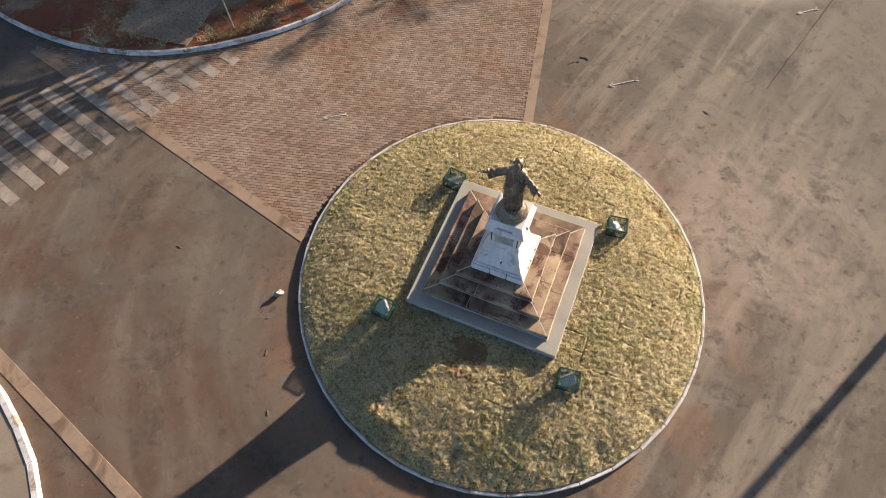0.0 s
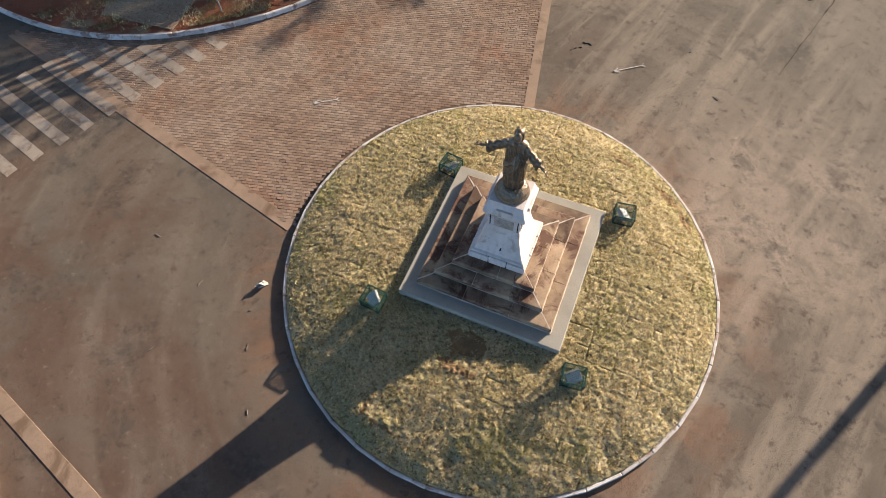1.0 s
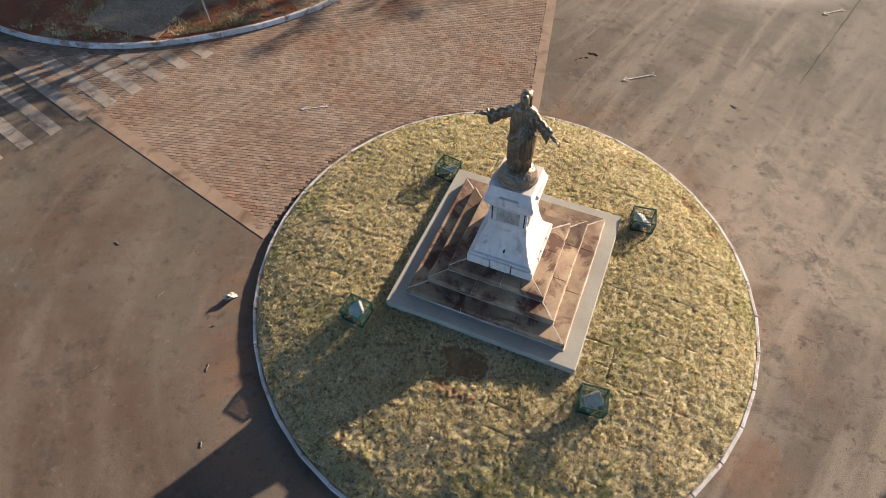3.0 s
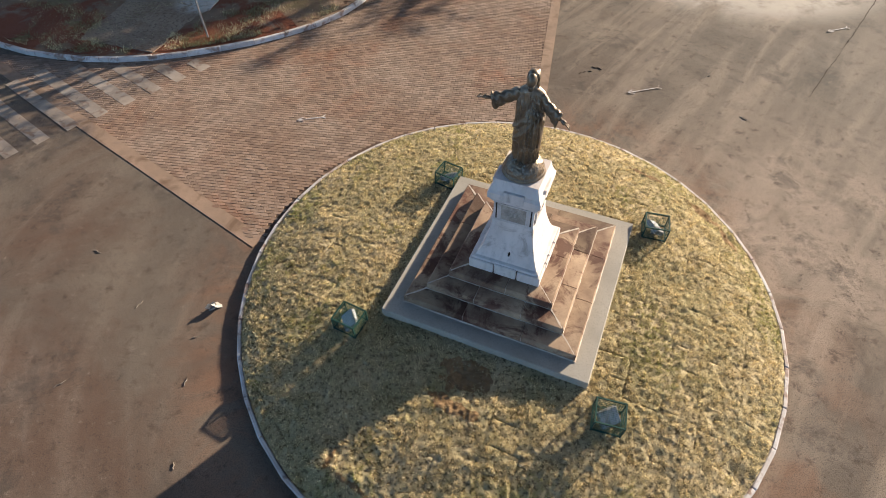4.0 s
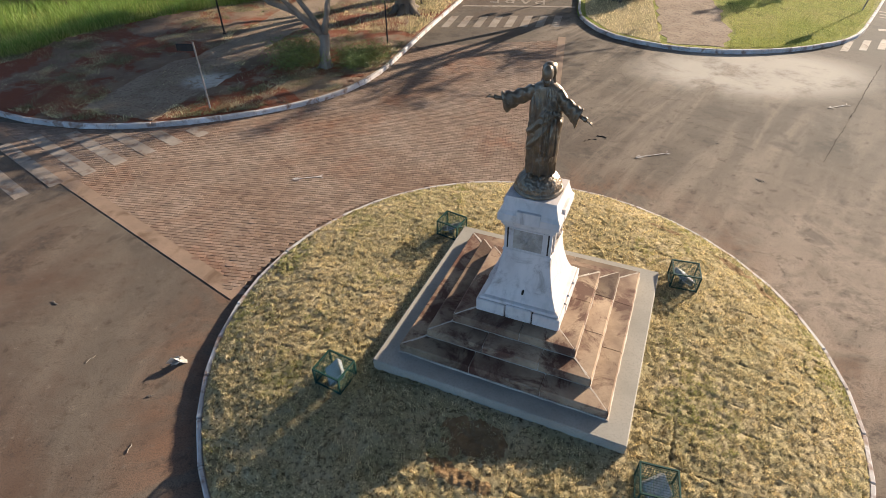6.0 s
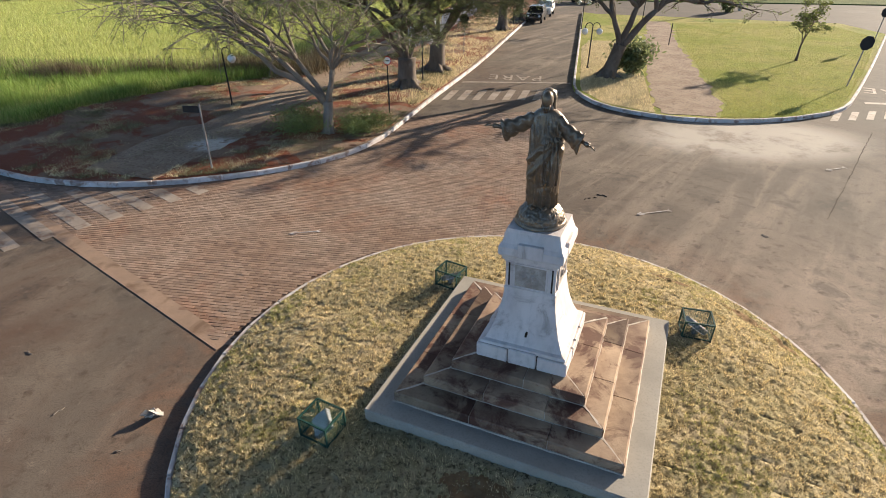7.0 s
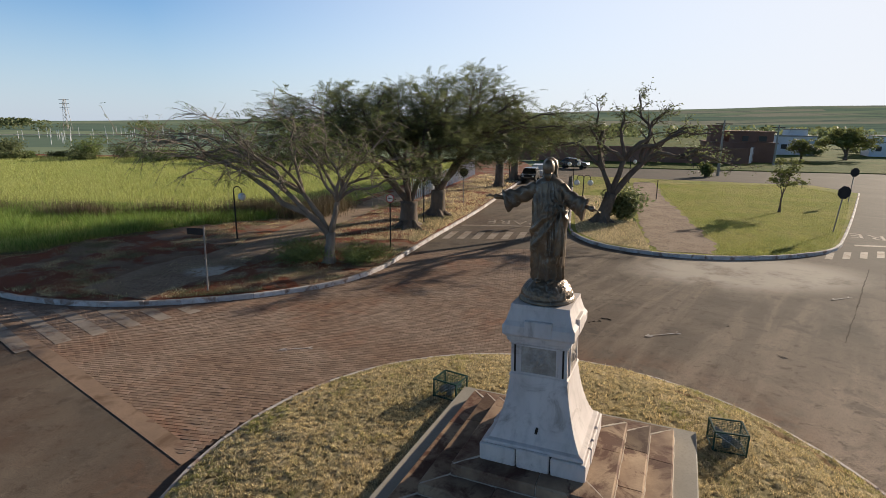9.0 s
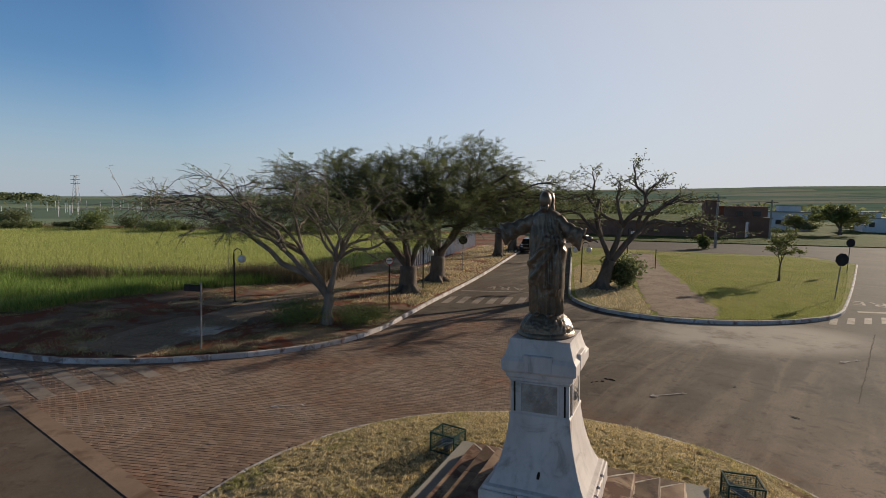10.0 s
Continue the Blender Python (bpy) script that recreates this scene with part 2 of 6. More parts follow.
M["bark_pale"] = surface("bark_pale", (0.29, 0.25, 0.205), (0.165, 0.135, 0.11), 2.0, 22.0, 0.95, 0.8, 0.02, stretch=(1, 1, 0.4))
M["brick_wall"] = surface("brick_wall", (0.20, 0.105, 0.075), (0.26, 0.145, 0.105), 0.3, 8.0, 0.9, 0.3, 0.02)
M["white_wall"] = surface("white_wall", (0.74, 0.74, 0.76), (0.66, 0.66, 0.68), 0.3, 6.0, 0.85, 0.1, 0.01)
M["pane"] = surface("pane", (0.03, 0.035, 0.04), (0.04, 0.045, 0.05), 1.0, 5.0, 0.12, 0.0, 0.001, spec=0.6)
M["roof_tile"] = surface("roof_tile", (0.30, 0.29, 0.28), (0.22, 0.22, 0.22), 0.5, 8.0, 0.8, 0.3, 0.02)
M["car_black"] = surface("car_black", (0.012, 0.013, 0.015), (0.02, 0.02, 0.02), 1.0, 5.0, 0.25, 0.0, 0.001, spec=0.6)
M["car_white"] = surface("car_white", (0.70, 0.70, 0.71), (0.64, 0.64, 0.65), 1.0, 5.0, 0.3, 0.0, 0.001, spec=0.6)
M["tyre"] = surface("tyre", (0.02, 0.02, 0.02), (0.03, 0.028, 0.026), 2.0, 20.0, 0.9)
M["litter"] = surface("litter", (0.42, 0.40, 0.37), (0.3, 0.27, 0.24), 8.0, 40.0, 0.8, 0.5, 0.01)


def leaf_material(name, a, b, through_light=0.35, spread=0.35):
    m, t, p = material(name, 0.6, 0.0, 0.3)
    c = mix(t, noise_tex(t, 0.9, 3.0), a, b)
    c = vary(t, c, spread, True)
    t.links.new(c, p.inputs["Base Color"])
    tr = t.nodes.new("ShaderNodeBsdfTranslucent")
    t.links.new(c, tr.inputs["Color"])
    ms = t.nodes.new("ShaderNodeMixShader")
    ms.inputs["Fac"].default_value = through_light
    t.links.new(p.outputs["BSDF"], ms.inputs[1])
    t.links.new(tr.outputs["BSDF"], ms.inputs[2])
    t.links.new(ms.outputs["Shader"], t.nodes["Material Output"].inputs["Surface"])
    return m


M["leaf_dark"] = leaf_material("leaf_dark", (0.125, 0.158, 0.066), (0.19, 0.205, 0.10), 0.5)
M["leaf_light"] = leaf_material("leaf_light", (0.11, 0.145, 0.042), (0.17, 0.175, 0.065), 0.45)
M["leaf_dry"] = leaf_material("leaf_dry", (0.21, 0.245, 0.095), (0.16, 0.215, 0.07), 0.45)
M["blade_dry"] = leaf_material("blade_dry", (0.84, 0.685, 0.425), (0.62, 0.53, 0.30), 0.25, 0.65)
M["blade_turf"] = leaf_material("blade_turf", (0.26, 0.29, 0.08), (0.42, 0.38, 0.14), 0.3, 0.45)
# darker than the field's blades, partly as painted tree shade
M["blade_rank_shade"] = leaf_material("blade_rank_shade", (0.16, 0.27, 0.05), (0.26, 0.34, 0.08), 0.35, 0.4)
M["blade_lawn"] = leaf_material("blade_lawn", (0.29, 0.335, 0.085), (0.50, 0.46, 0.17), 0.35)
M["blade_field"] = leaf_material("blade_field", (0.36, 0.42, 0.12), (0.53, 0.52, 0.20), 0.35)
M["blade_weed"] = leaf_material("blade_weed", (0.31, 0.26, 0.16), (0.18, 0.19, 0.085), 0.25, 0.5)
M["blade_brown"] = leaf_material("blade_brown", (0.17, 0.12, 0.075), (0.11, 0.10, 0.05), 0.2)
M["cement"] = surface("cement", (0.56, 0.52, 0.47), (0.42, 0.36, 0.30), 1.6, 20.0, 0.9, 0.3, 0.006, (0.20, 0.13, 0.09), (0.5, 0.68), 1.1)


def turf_material(name, cols, scale=0.8):
    m, t, p = material(name, 0.95, 0.0, 0.05)
    c = mix(t, ramp(t, noise_tex(t, scale, 5.0, 0.6), 0.35, 0.65), cols[0], cols[1])
    c = mix(t, mul(t, ramp(t, noise_tex(t, scale * 5.0, 5.0, 0.65), 0.5, 0.7), 0.7), c, cols[2])
    f = noise_tex(t, 45.0, 6.0, 0.7)
    c = mix(t, mul(t, ramp(t, noise_tex(t, 13.0, 5.0, 0.75), 0.51, 0.59), 0.75), c, tuple(v * 0.40 for v in cols[2]))
    c = mix(t, mul(t, ramp(t, f, 0.48, 0.7), 0.6), c, tuple(v * 0.4 for v in cols[1]))
    t.links.new(c, p.inputs["Base Color"])
    bump(t, p, f, 0.9, 0.03)
    return m


M["turf"] = turf_material("turf", ((0.53, 0.43, 0.265), (0.40, 0.34, 0.19), (0.16, 0.115, 0.062)))
M["lawn"] = turf_material("lawn", ((0.27, 0.31, 0.07), (0.42, 0.37, 0.14), (0.13, 0.155, 0.04)), 0.22)
M["scrub"] = turf_material("scrub", ((0.09, 0.14, 0.04), (0.16, 0.18, 0.06), (0.05, 0.08, 0.025)), 0.12)
M["field"] = turf_material("field", ((0.27, 0.35, 0.07), (0.40, 0.43, 0.11), (0.10, 0.17, 0.036)), 0.12)
M["red_soil"] = surface("red_soil", (0.27, 0.19, 0.135), (0.18, 0.115, 0.077), 0.6, 6.0, 0.97, 1.0, 0.06,
                        (0.20, 0.058, 0.029), (0.46, 0.53), 0.30)


def path_material():
    """Trodden earth with a splash of spilled pale cement."""
    m, t, p = material("dirt_path", 0.95, 0.0, 0.2)
    f = noise_tex(t, 9.0, 8.0, 0.75)
    c = mix(t, ramp(t, noise_tex(t, 0.7, 6.0, 0.65), 0.35, 0.65), (0.35, 0.265, 0.195), (0.26, 0.185, 0.135))
    c = mix(t, mul(t, ramp(t, noise_tex(t, 2.5, 7.0, 0.75), 0.5, 0.62), 0.7), c, (0.34, 0.27, 0.20))
    c = mix(t, mul(t, ramp(t, f, 0.5, 0.62), 0.7), c, (0.085, 0.055, 0.038))
    d = t.nodes.new("ShaderNodeVectorMath")
    d.operation = "DISTANCE"
    d.inputs[1].default_value = (-7.6 * PLAN, 18.55 * PLAN * 1.35, 0.2)
    t.links.new(place(t, 1.0, (1, 1.35, 1)), d.inputs[0])
    splash = mul(t, ramp(t, d.outputs["Value"], 1.7, 0.5), ramp(t, noise_tex(t, 2.0, 8.0, 0.75), 0.36, 0.52))
    c = mix(t, mul(t, splash, 0.95), c, (0.62, 0.58, 0.53))
    t.links.new(c, p.inputs["Base Color"])
    bump(t, p, f, 1.0, 0.04)
    return m


M["dirt_path"] = path_material()
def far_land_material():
    """Parcels of crops and pasture with darker scrub between, greyed blue as painted distance haze."""
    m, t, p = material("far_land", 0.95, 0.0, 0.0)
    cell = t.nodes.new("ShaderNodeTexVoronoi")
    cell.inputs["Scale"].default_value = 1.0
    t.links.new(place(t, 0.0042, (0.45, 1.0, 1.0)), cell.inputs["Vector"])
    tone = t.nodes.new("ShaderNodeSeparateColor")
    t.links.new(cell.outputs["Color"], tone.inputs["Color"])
    # the blue-grey in these greens stands for aerial haze
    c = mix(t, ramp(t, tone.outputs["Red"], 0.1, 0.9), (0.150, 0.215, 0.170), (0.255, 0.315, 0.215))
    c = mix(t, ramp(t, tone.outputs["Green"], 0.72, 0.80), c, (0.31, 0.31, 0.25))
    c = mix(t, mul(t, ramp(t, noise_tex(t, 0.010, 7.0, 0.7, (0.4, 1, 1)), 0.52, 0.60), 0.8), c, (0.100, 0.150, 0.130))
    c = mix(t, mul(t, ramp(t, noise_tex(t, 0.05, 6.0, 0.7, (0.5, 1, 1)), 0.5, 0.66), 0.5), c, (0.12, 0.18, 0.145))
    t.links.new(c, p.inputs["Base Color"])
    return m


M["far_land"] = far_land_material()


# ---- building blocks ----
def mesh_of(name, bm):
    me = bpy.data.meshes.new(name)
    bm.to_mesh(me)
    bm.free()
    return me


def part(name, bm, mat, parent=None, label="", smooth=False):
    me = mesh_of(name, bm)
    me.materials.append(M[mat])
    if smooth:
        me.polygons.foreach_set("use_smooth", [True] * len(me.polygons))
    ob = new(name, me)
    if parent is not None:
        ob.parent = parent
    if label:
        ob["label"] = label
    return ob


def thing(name, label, category, m=None, group="", kind=""):
    ob = tagged(new(name), label, category, group, kind)
    ob.empty_display_size = 0.1
    if m is not None:
        ob.matrix_basis = m
    return ob


def box(bm, sx, sy, sz, x=0, y=0, z=0, m=None, bevel=0.0, taper=1.0):
    """A box on z, its middle at x, y; taper narrows the top."""
    vs = []
    for k, h in ((1.0, 0.0), (taper, sz)):
        for a, b in ((-1, -1), (1, -1), (1, 1), (-1, 1)):
            vs.append(bm.verts.new((x + a * sx / 2 * k, y + b * sy / 2 * k, z + h)))
    fs = [bm.faces.new([vs[i] for i in f]) for f in ((3, 2, 1, 0), (4, 5, 6, 7), (0, 1, 5, 4), (1, 2, 6, 5), (2, 3, 7, 6), (3, 0, 4, 7))]
    if bevel:
        es = list({e for f in fs for e in f.edges})
        r = bmesh.ops.bevel(bm, geom=es, offset=bevel, segments=1, affect="EDGES")
        vs = list({v for f in r["faces"] for v in f.verts} | {v for v in vs if v.is_valid})
    if m is not None:
        bmesh.ops.transform(bm, matrix=m, verts=[v for v in vs if v.is_valid])
    return bm


def tube(bm, pts, radii, sides=8, cap=True):
    """A round bar along points."""
    rings, prev = [], None
    n = len(pts)
    for i in range(n):
        a, b = Vector(pts[max(i - 1, 0)]), Vector(pts[min(i + 1, n - 1)])
        d = (b - a).normalized() if (b - a).length > 1e-9 else Vector((0, 0, 1))
        if prev is None:
            u = d.orthogonal().normalized()
        else:
            u = (prev - d * prev.dot(d))
            u = u.normalized() if u.length > 1e-6 else d.orthogonal().normalized()
        prev = u
        w = d.cross(u)
        r = radii[i] if hasattr(radii, "__len__") else radii
        rings.append([bm.verts.new(Vector(pts[i]) + (u * math.cos(k * math.tau / sides) + w * math.sin(k * math.tau / sides)) * r) for k in range(sides)])
    for p, q in zip(rings, rings[1:]):
        for k in range(sides):
            bm.faces.new((p[k], p[(k + 1) % sides], q[(k + 1) % sides], q[k]))
    if cap and sides > 2:
        bm.faces.new(rings[0][::-1])
        bm.faces.new(rings[-1])
    return bm


def lathe(bm, profile, sides=24, m=None):
    rings = [[bm.verts.new((r * math.cos(k * math.tau / sides), r * math.sin(k * math.tau / sides), z)) for k in range(sides)] for r, z in profile]
    for p, q in zip(rings, rings[1:]):
        for k in range(sides):
            bm.faces.new((p[k], p[(k + 1) % sides], q[(k + 1) % sides], q[k]))
    bm.faces.new(rings[0][::-1])
    bm.faces.new(rings[-1])
    if m is not None:
        bmesh.ops.transform(bm, matrix=m, verts=[v for r in rings for v in r])
    return bm


def ball(bm, r, x, y, z, sx=1.0, sy=1.0, sz=1.0, seg=16, m=None):
    t = Matrix.LocRotScale((x, y, z), None, (sx, sy, sz))
    bmesh.ops.create_uvsphere(bm, u_segments=seg, v_segments=max(6, seg * 2 // 3), radius=r, matrix=(m @ t) if m is not None else t)
    return bm


def smooth_line(pts, step):
    """Points every step metres along a soft curve through pts."""
    out = []
    P = [Vector((*p, 0.0)) for p in pts]
    for i in range(len(P) - 1):
        a, b, c, d = P[max(i - 1, 0)], P[i], P[i + 1], P[min(i + 2, len(P) - 1)]
        n = 16
        for k in range(n):
            t = k / n
            out.append(0.5 * ((2 * b) + (c - a) * t + (2 * a - 5 * b + 4 * c - d) * t * t + (3 * b - a - 3 * c + d) * t ** 3))
    out.append(P[-1])
    res, left = [out[0]], step
    for a, b in zip(out, out[1:]):
        seg = (b - a).length
        at = 0.0
        while seg - at >= left:
            at += left
            res.append(a + (b - a) * (at / seg))
            left = step
        left -= seg - at
    return [(p.x, p.y) for p in res]


def inside(x, y, poly):
    r, j = False, len(poly) - 1
    for i in range(len(poly)):
        (xi, yi), (xj, yj) = poly[i], poly[j]
        if (yi > y) != (yj > y) and x < (xj - xi) * (y - yi) / (yj - yi) + xi:
            r = not r
        j = i
    return r


def slab_from(poly, z0, z1):
    """A flat plate with that outline (counter-clockwise)."""
    bm = bmesh.new()
    lo = [bm.verts.new((x, y, z0)) for x, y in poly]
    hi = [bm.verts.new((x, y, z1)) for x, y in poly]
    n = len(poly)
    top = bm.faces.new(hi)
    for i in range(n):
        bm.faces.new((lo[i], lo[(i + 1) % n], hi[(i + 1) % n], hi[i]))
    bmesh.ops.triangulate(bm, faces=[top])
    return bm


def kerb(name, line, width, z1, label, side=1, gap=0.012, closed=False):
    """A row of kerb stones along a line; side 1 lies to its left."""
    base = thing(name, label, "kerb", kind="structure")
    for (ax, ay), (bx, by) in zip(line, line[1:]):
        L = math.hypot(bx - ax, by - ay)
        bm = bmesh.new()
        box(bm, L - gap, width, z1 + 0.05, 0, 0, -0.05, bevel=0.018)
        o = part("kerb_stone", bm, "kerb_paint", base)
        a = math.atan2(by - ay, bx - ax)
        o.matrix_basis = pose((ax + bx) / 2 - math.sin(a) * side * width / 2, (ay + by) / 2 + math.cos(a) * side * width / 2, random.uniform(-0.006, 0.006), 0, 0, math.degrees(a))
    return base


# ---- ground, roads ----
LEFT_KERB = [(-34, 33), (-24, 24), (-18, 19.1), (-15.35, 17.07), (-12.9, 15.83), (-11.2, 15.36), (-9.64, 15.22), (-8.1, 15.38), (-6.5, 15.82),
             (-4.87, 16.52), (-3.3, 17.6), (-2.3, 19.0), (-1.62, 20.8), (-0.54, 24.6), (2.0, 33.0), (5.35, 45.8), (9.6, 62.0)]
NOSE = [(12.0, 55.0), (8.6, 38.7), (6.45, 28.4), (6.25, 26.4), (6.9, 24.15), (8.66, 22.7), (10.7, 22.1), (13.0, 22.2), (15.2, 22.85), (17.1, 24.0), (19.2, 26.5), (24.3, 33.2), (32.3, 44.0)]


def land(x, y):
    """Height of the country far off: a shallow valley, then hills raised eastward to fit the camera's horizon."""
    r = math.hypot(x, y)
    if r < 90:
        return -0.04
    k = min(1.0, (r - 90) / 450)
    z = -0.04 - 7.0 * k * k * (3 - 2 * k)
    if r > 600:
        east = max(0.0, min(1.0, 0.5 + x / r))
        z += min(1.0, (r - 600) / 2400) ** 1.2 * (-6 + 104 * east + 10 * noise.noise(Vector((x * 0.0012, y * 0.0012, 0.3))))
    return z


bm = bmesh.new()
radii = [0, 20, 45, 70, 90, 120, 160, 220, 300, 400, 520, 680, 900, 1150, 1500, 1950, 2500, 3300]
rings = []
for r in radii[1:]:
    rings.append([bm.verts.new((r * math.cos(k * math.tau / 96), 20 + r * math.sin(k * math.tau / 96), land(r * math.cos(k * math.tau / 96), r * math.sin(k * math.tau / 96)))) for k in range(96)])
bm.faces.new(rings[0])
for p, q in zip(rings, rings[1:]):
    for k in range(96):
        bm.faces.new((p[k], q[k], q[(k + 1) % 96], p[(k + 1) % 96]))
tagged(part("ground", bm, "far_land", smooth=True), "green farmland with distance haze put into its colours", "ground", kind="structure")

bm = slab_from([(-40, -30), (60, -30), (75, 66), (-5, 66), (-40, 40)], -0.03, 0.0)
tagged(part("road", bm, "asphalt"), "worn asphalt roadway stained with red earth", "road", kind="structure")

left_line = smooth_line(LEFT_KERB, 1.0)
kerb("kerb_west", left_line, 0.115, 0.15, "whitewashed concrete kerb along the tree-lined verge", 1)
off = [(x - 0.1, y + 0.1) for x, y in left_line]
poly = off + [(9.0, 75), (-110, 75), (-110, 40)]
tagged(part("verge_west", slab_from(poly, -0.06, 0.13), "red_soil"), "red earth verge with dry grass under trees", "verge", kind="structure")
nose_line = smooth_line(NOSE, 1.0)
kerb("kerb_east", nose_line, 0.115, 0.15, "whitewashed concrete kerb round the triangular lawn", 1)
poly = [(x, y + 0.12) for x, y in nose_line] + [(31.5, 48.5), (13.0, 54.0)]
tagged(part("lawn", slab_from(poly, -0.06, 0.12), "lawn"), "mown green lawn between two streets", "lawn", kind="structure")

# ---- the roundabout ----
ring = [(CX + ISLE * math.cos(a * math.tau / 40), CY + ISLE * math.sin(a * math.tau / 40)) for a in range(41)]
kerb("kerb_island", ring, 0.085, 0.11, "thin whitewashed kerb ring round the island", 1)


def mound(x, y):
    """The island: a low flat-topped mound, a little lower to the west."""
    r = min(1.0, math.hypot(x - CX, y - CY) / ISLE)
    return 0.085 + 0.445 * (1 - r ** 4) + (0.026 * (x - 2.0) - 0.020 * (y - 7.4)) * (1 - r * r)


PX, PY, TURN = 2.0, 7.38, -22.0
BASE = pose(PX, PY, 0, -1.2, -1.6, 0) @ pose(0, 0, 0, 0, 0, TURN)
# plinth and steps shifted and tilted against the pedestal to fit the camera's view
STEP_SHIFT = BASE.inverted() @ pose(2.02, 7.435, 0, -1.2, -0.9, 0) @ pose(0, 0, 0, 0, 0, TURN)
LUMPS = ((-0.95, 3.60, 0.24, 0.07), (-0.62, 3.52, 0.18, 0.05), (-1.25, 3.85, 0.16, 0.04), (0.75, 2.84, 0.17, -0.08), (5.3, 3.75, 0.18, -0.06), (1.05, 5.12, 0.30, -0.06),
         (4.0, 2.92, 0.2, -0.05), (6.3, 9.1, 0.2, -0.06), (6.62, 8.5, 0.2, -0.05), (5.9, 7.8, 0.3, 0.04), (-1.9, 8.8, 0.3, 0.04))


def turf_height(x, y):
    z = (mound(x, y) + 0.022 * noise.noise(Vector((x * 1.9, y * 1.9, 0))) + 0.018 * noise.noise(Vector((x * 8.5, y * 8.5, 3)))
         + 0.024 * noise.noise(Vector((x * 17, y * 17, 8))) + 0.012 * noise.noise(Vector((x * 33, y * 33, 5))))
    for cx, cy, r, h in LUMPS:
        d = ((x - cx) ** 2 + (y - cy) ** 2) / (r * r)
        if d < 6:
            z += h * math.exp(-d)
    return z


def joint(x, y):
    """How far a joint between sods has opened there, 0 to 1; more of them to the east."""
    n = noise.noise(Vector((x * 1.5, y * 1.5, 2))) + 0.5 * noise.noise(Vector((x * 5, y * 5, 6)))
    return max(0.0, min(1.0, 2.2 * (n - (0.22 if x < 3.2 else 0.06))))


def island_bed():
    bm = bmesh.new()
    rings = []
    for r in (0.0, 1.0, 2.0, 3.0, 4.0, 4.7, ISLE - 0.09):
        rings.append([bm.verts.new((CX + r * math.cos(k * math.tau / 72), CY + r * math.sin(k * math.tau / 72), mound(CX + r * math.cos(k * math.tau / 72), CY + r * math.sin(k * math.tau / 72)) - 0.09)) for k in range(72)] if r else [bm.verts.new((CX, CY, mound(CX, CY) - 0.09))] * 72)
    for p, q in zip(rings, rings[1:]):
        for k in range(72):
            c = [p[k], q[k], q[(k + 1) % 72], p[(k + 1) % 72]]
            bm.faces.new([v for n, v in enumerate(c) if v not in c[:n]])
    return bm


island = tagged(part("island_turf", island_bed(), "dug_soil", smooth=True), "round island laid with dry yellowed sods with open joints", "turf", kind="structure")


def sod_mesh(u0, u1, v0, v1, rg):
    """One sod: a rough grid that dips at its edges, cut off at the kerb."""
    nx, ny = 18, 14

    def cut(k, n):
        return 0.0 if k == 0 else 1.0 if k == n else 0.03 + 0.94 * (k - 1) / (n - 2)

    c, s = math.cos(radians(TURN)), math.sin(radians(TURN))
    vs, fs, idx = [], [], {}
    w = [rg.uniform(-0.0032, 0.0032) for k in range(8)]
    lift = rg.uniform(-0.003, 0.003)
    for a in range(nx + 1):
        for e in range(ny + 1):
            fa, fe = cut(a, nx), cut(e, ny)
            u = u0 + (u1 - u0) * fa + (w[0] * fe + w[1] * (1 - fe)) * (1 if a in (0, nx) else 0.3)
            v = v0 + (v1 - v0) * fe + (w[2] * fa + w[3] * (1 - fa)) * (1 if e in (0, ny) else 0.3)
            x, y = PX + u * c - v * s, PY + u * s + v * c
            r = math.hypot(x - CX, y - CY)
            if r > ISLE - 0.10:
                k = (ISLE - 0.10) / r
                if r > ISLE + 0.06:
                    continue
                x, y = CX + (x - CX) * k, CY + (y - CY) * k
            edge = a in (0, nx) or e in (0, ny)
            idx[a, e] = len(vs)
            vs.append((x, y, turf_height(x, y) + lift - (0.030 * joint(x, y) if edge else 0.0)))
    for a in range(nx):
        for e in range(ny):
            q = [idx.get(k) for k in ((a, e), (a + 1, e), (a + 1, e + 1), (a, e + 1))]
            if None not in q:
                fs.append(q)
    return vs, fs


SOD_U, SOD_V = 0.62, 0.43
SOD_ROW = {a: random.Random(a + 50).uniform(0, SOD_V) for a in range(-12, 13)}


def lay_sods():
    rg = random.Random(11)
    lone, rest_v, rest_f = 0, [], []
    su, sv = SOD_U, SOD_V
    for a in range(-11, 12):
        off = SOD_ROW[a]
        for e in range(-16, 17):
            u0, v0 = a * su, e * sv + off
            u1, v1 = u0 + su, v0 + sv
            if max(abs(u0), abs(u1)) < 1.9 and max(abs(v0), abs(v1)) < 1.9:
                continue
            vs, fs = sod_mesh(u0, u1, v0, v1, rg)
            if len(fs) < 4:
                continue
            if lone < 305:
                me = bpy.data.meshes.new("sod")
                me.from_pydata(vs, [], fs)
                me.materials.append(M["turf"])
                me.polygons.foreach_set("use_smooth", [True] * len(me.polygons))
                o = new("sod", me)
                o.parent = island
                lone += 1
            else:
                n = len(rest_v)
                rest_v += vs
                rest_f += [[k + n for k in f] for f in fs]
    if not rest_v:
        return
    me = bpy.data.meshes.new("sods")
    me.from_pydata(rest_v, [], rest_f)
    me.materials.append(M["turf"])
    me.polygons.foreach_set("use_smooth", [True] * len(me.polygons))
    o = new("sods", me)
    o.parent = island
    tagged(o, "dry yellowed sods", kind="stuff")


lay_sods()


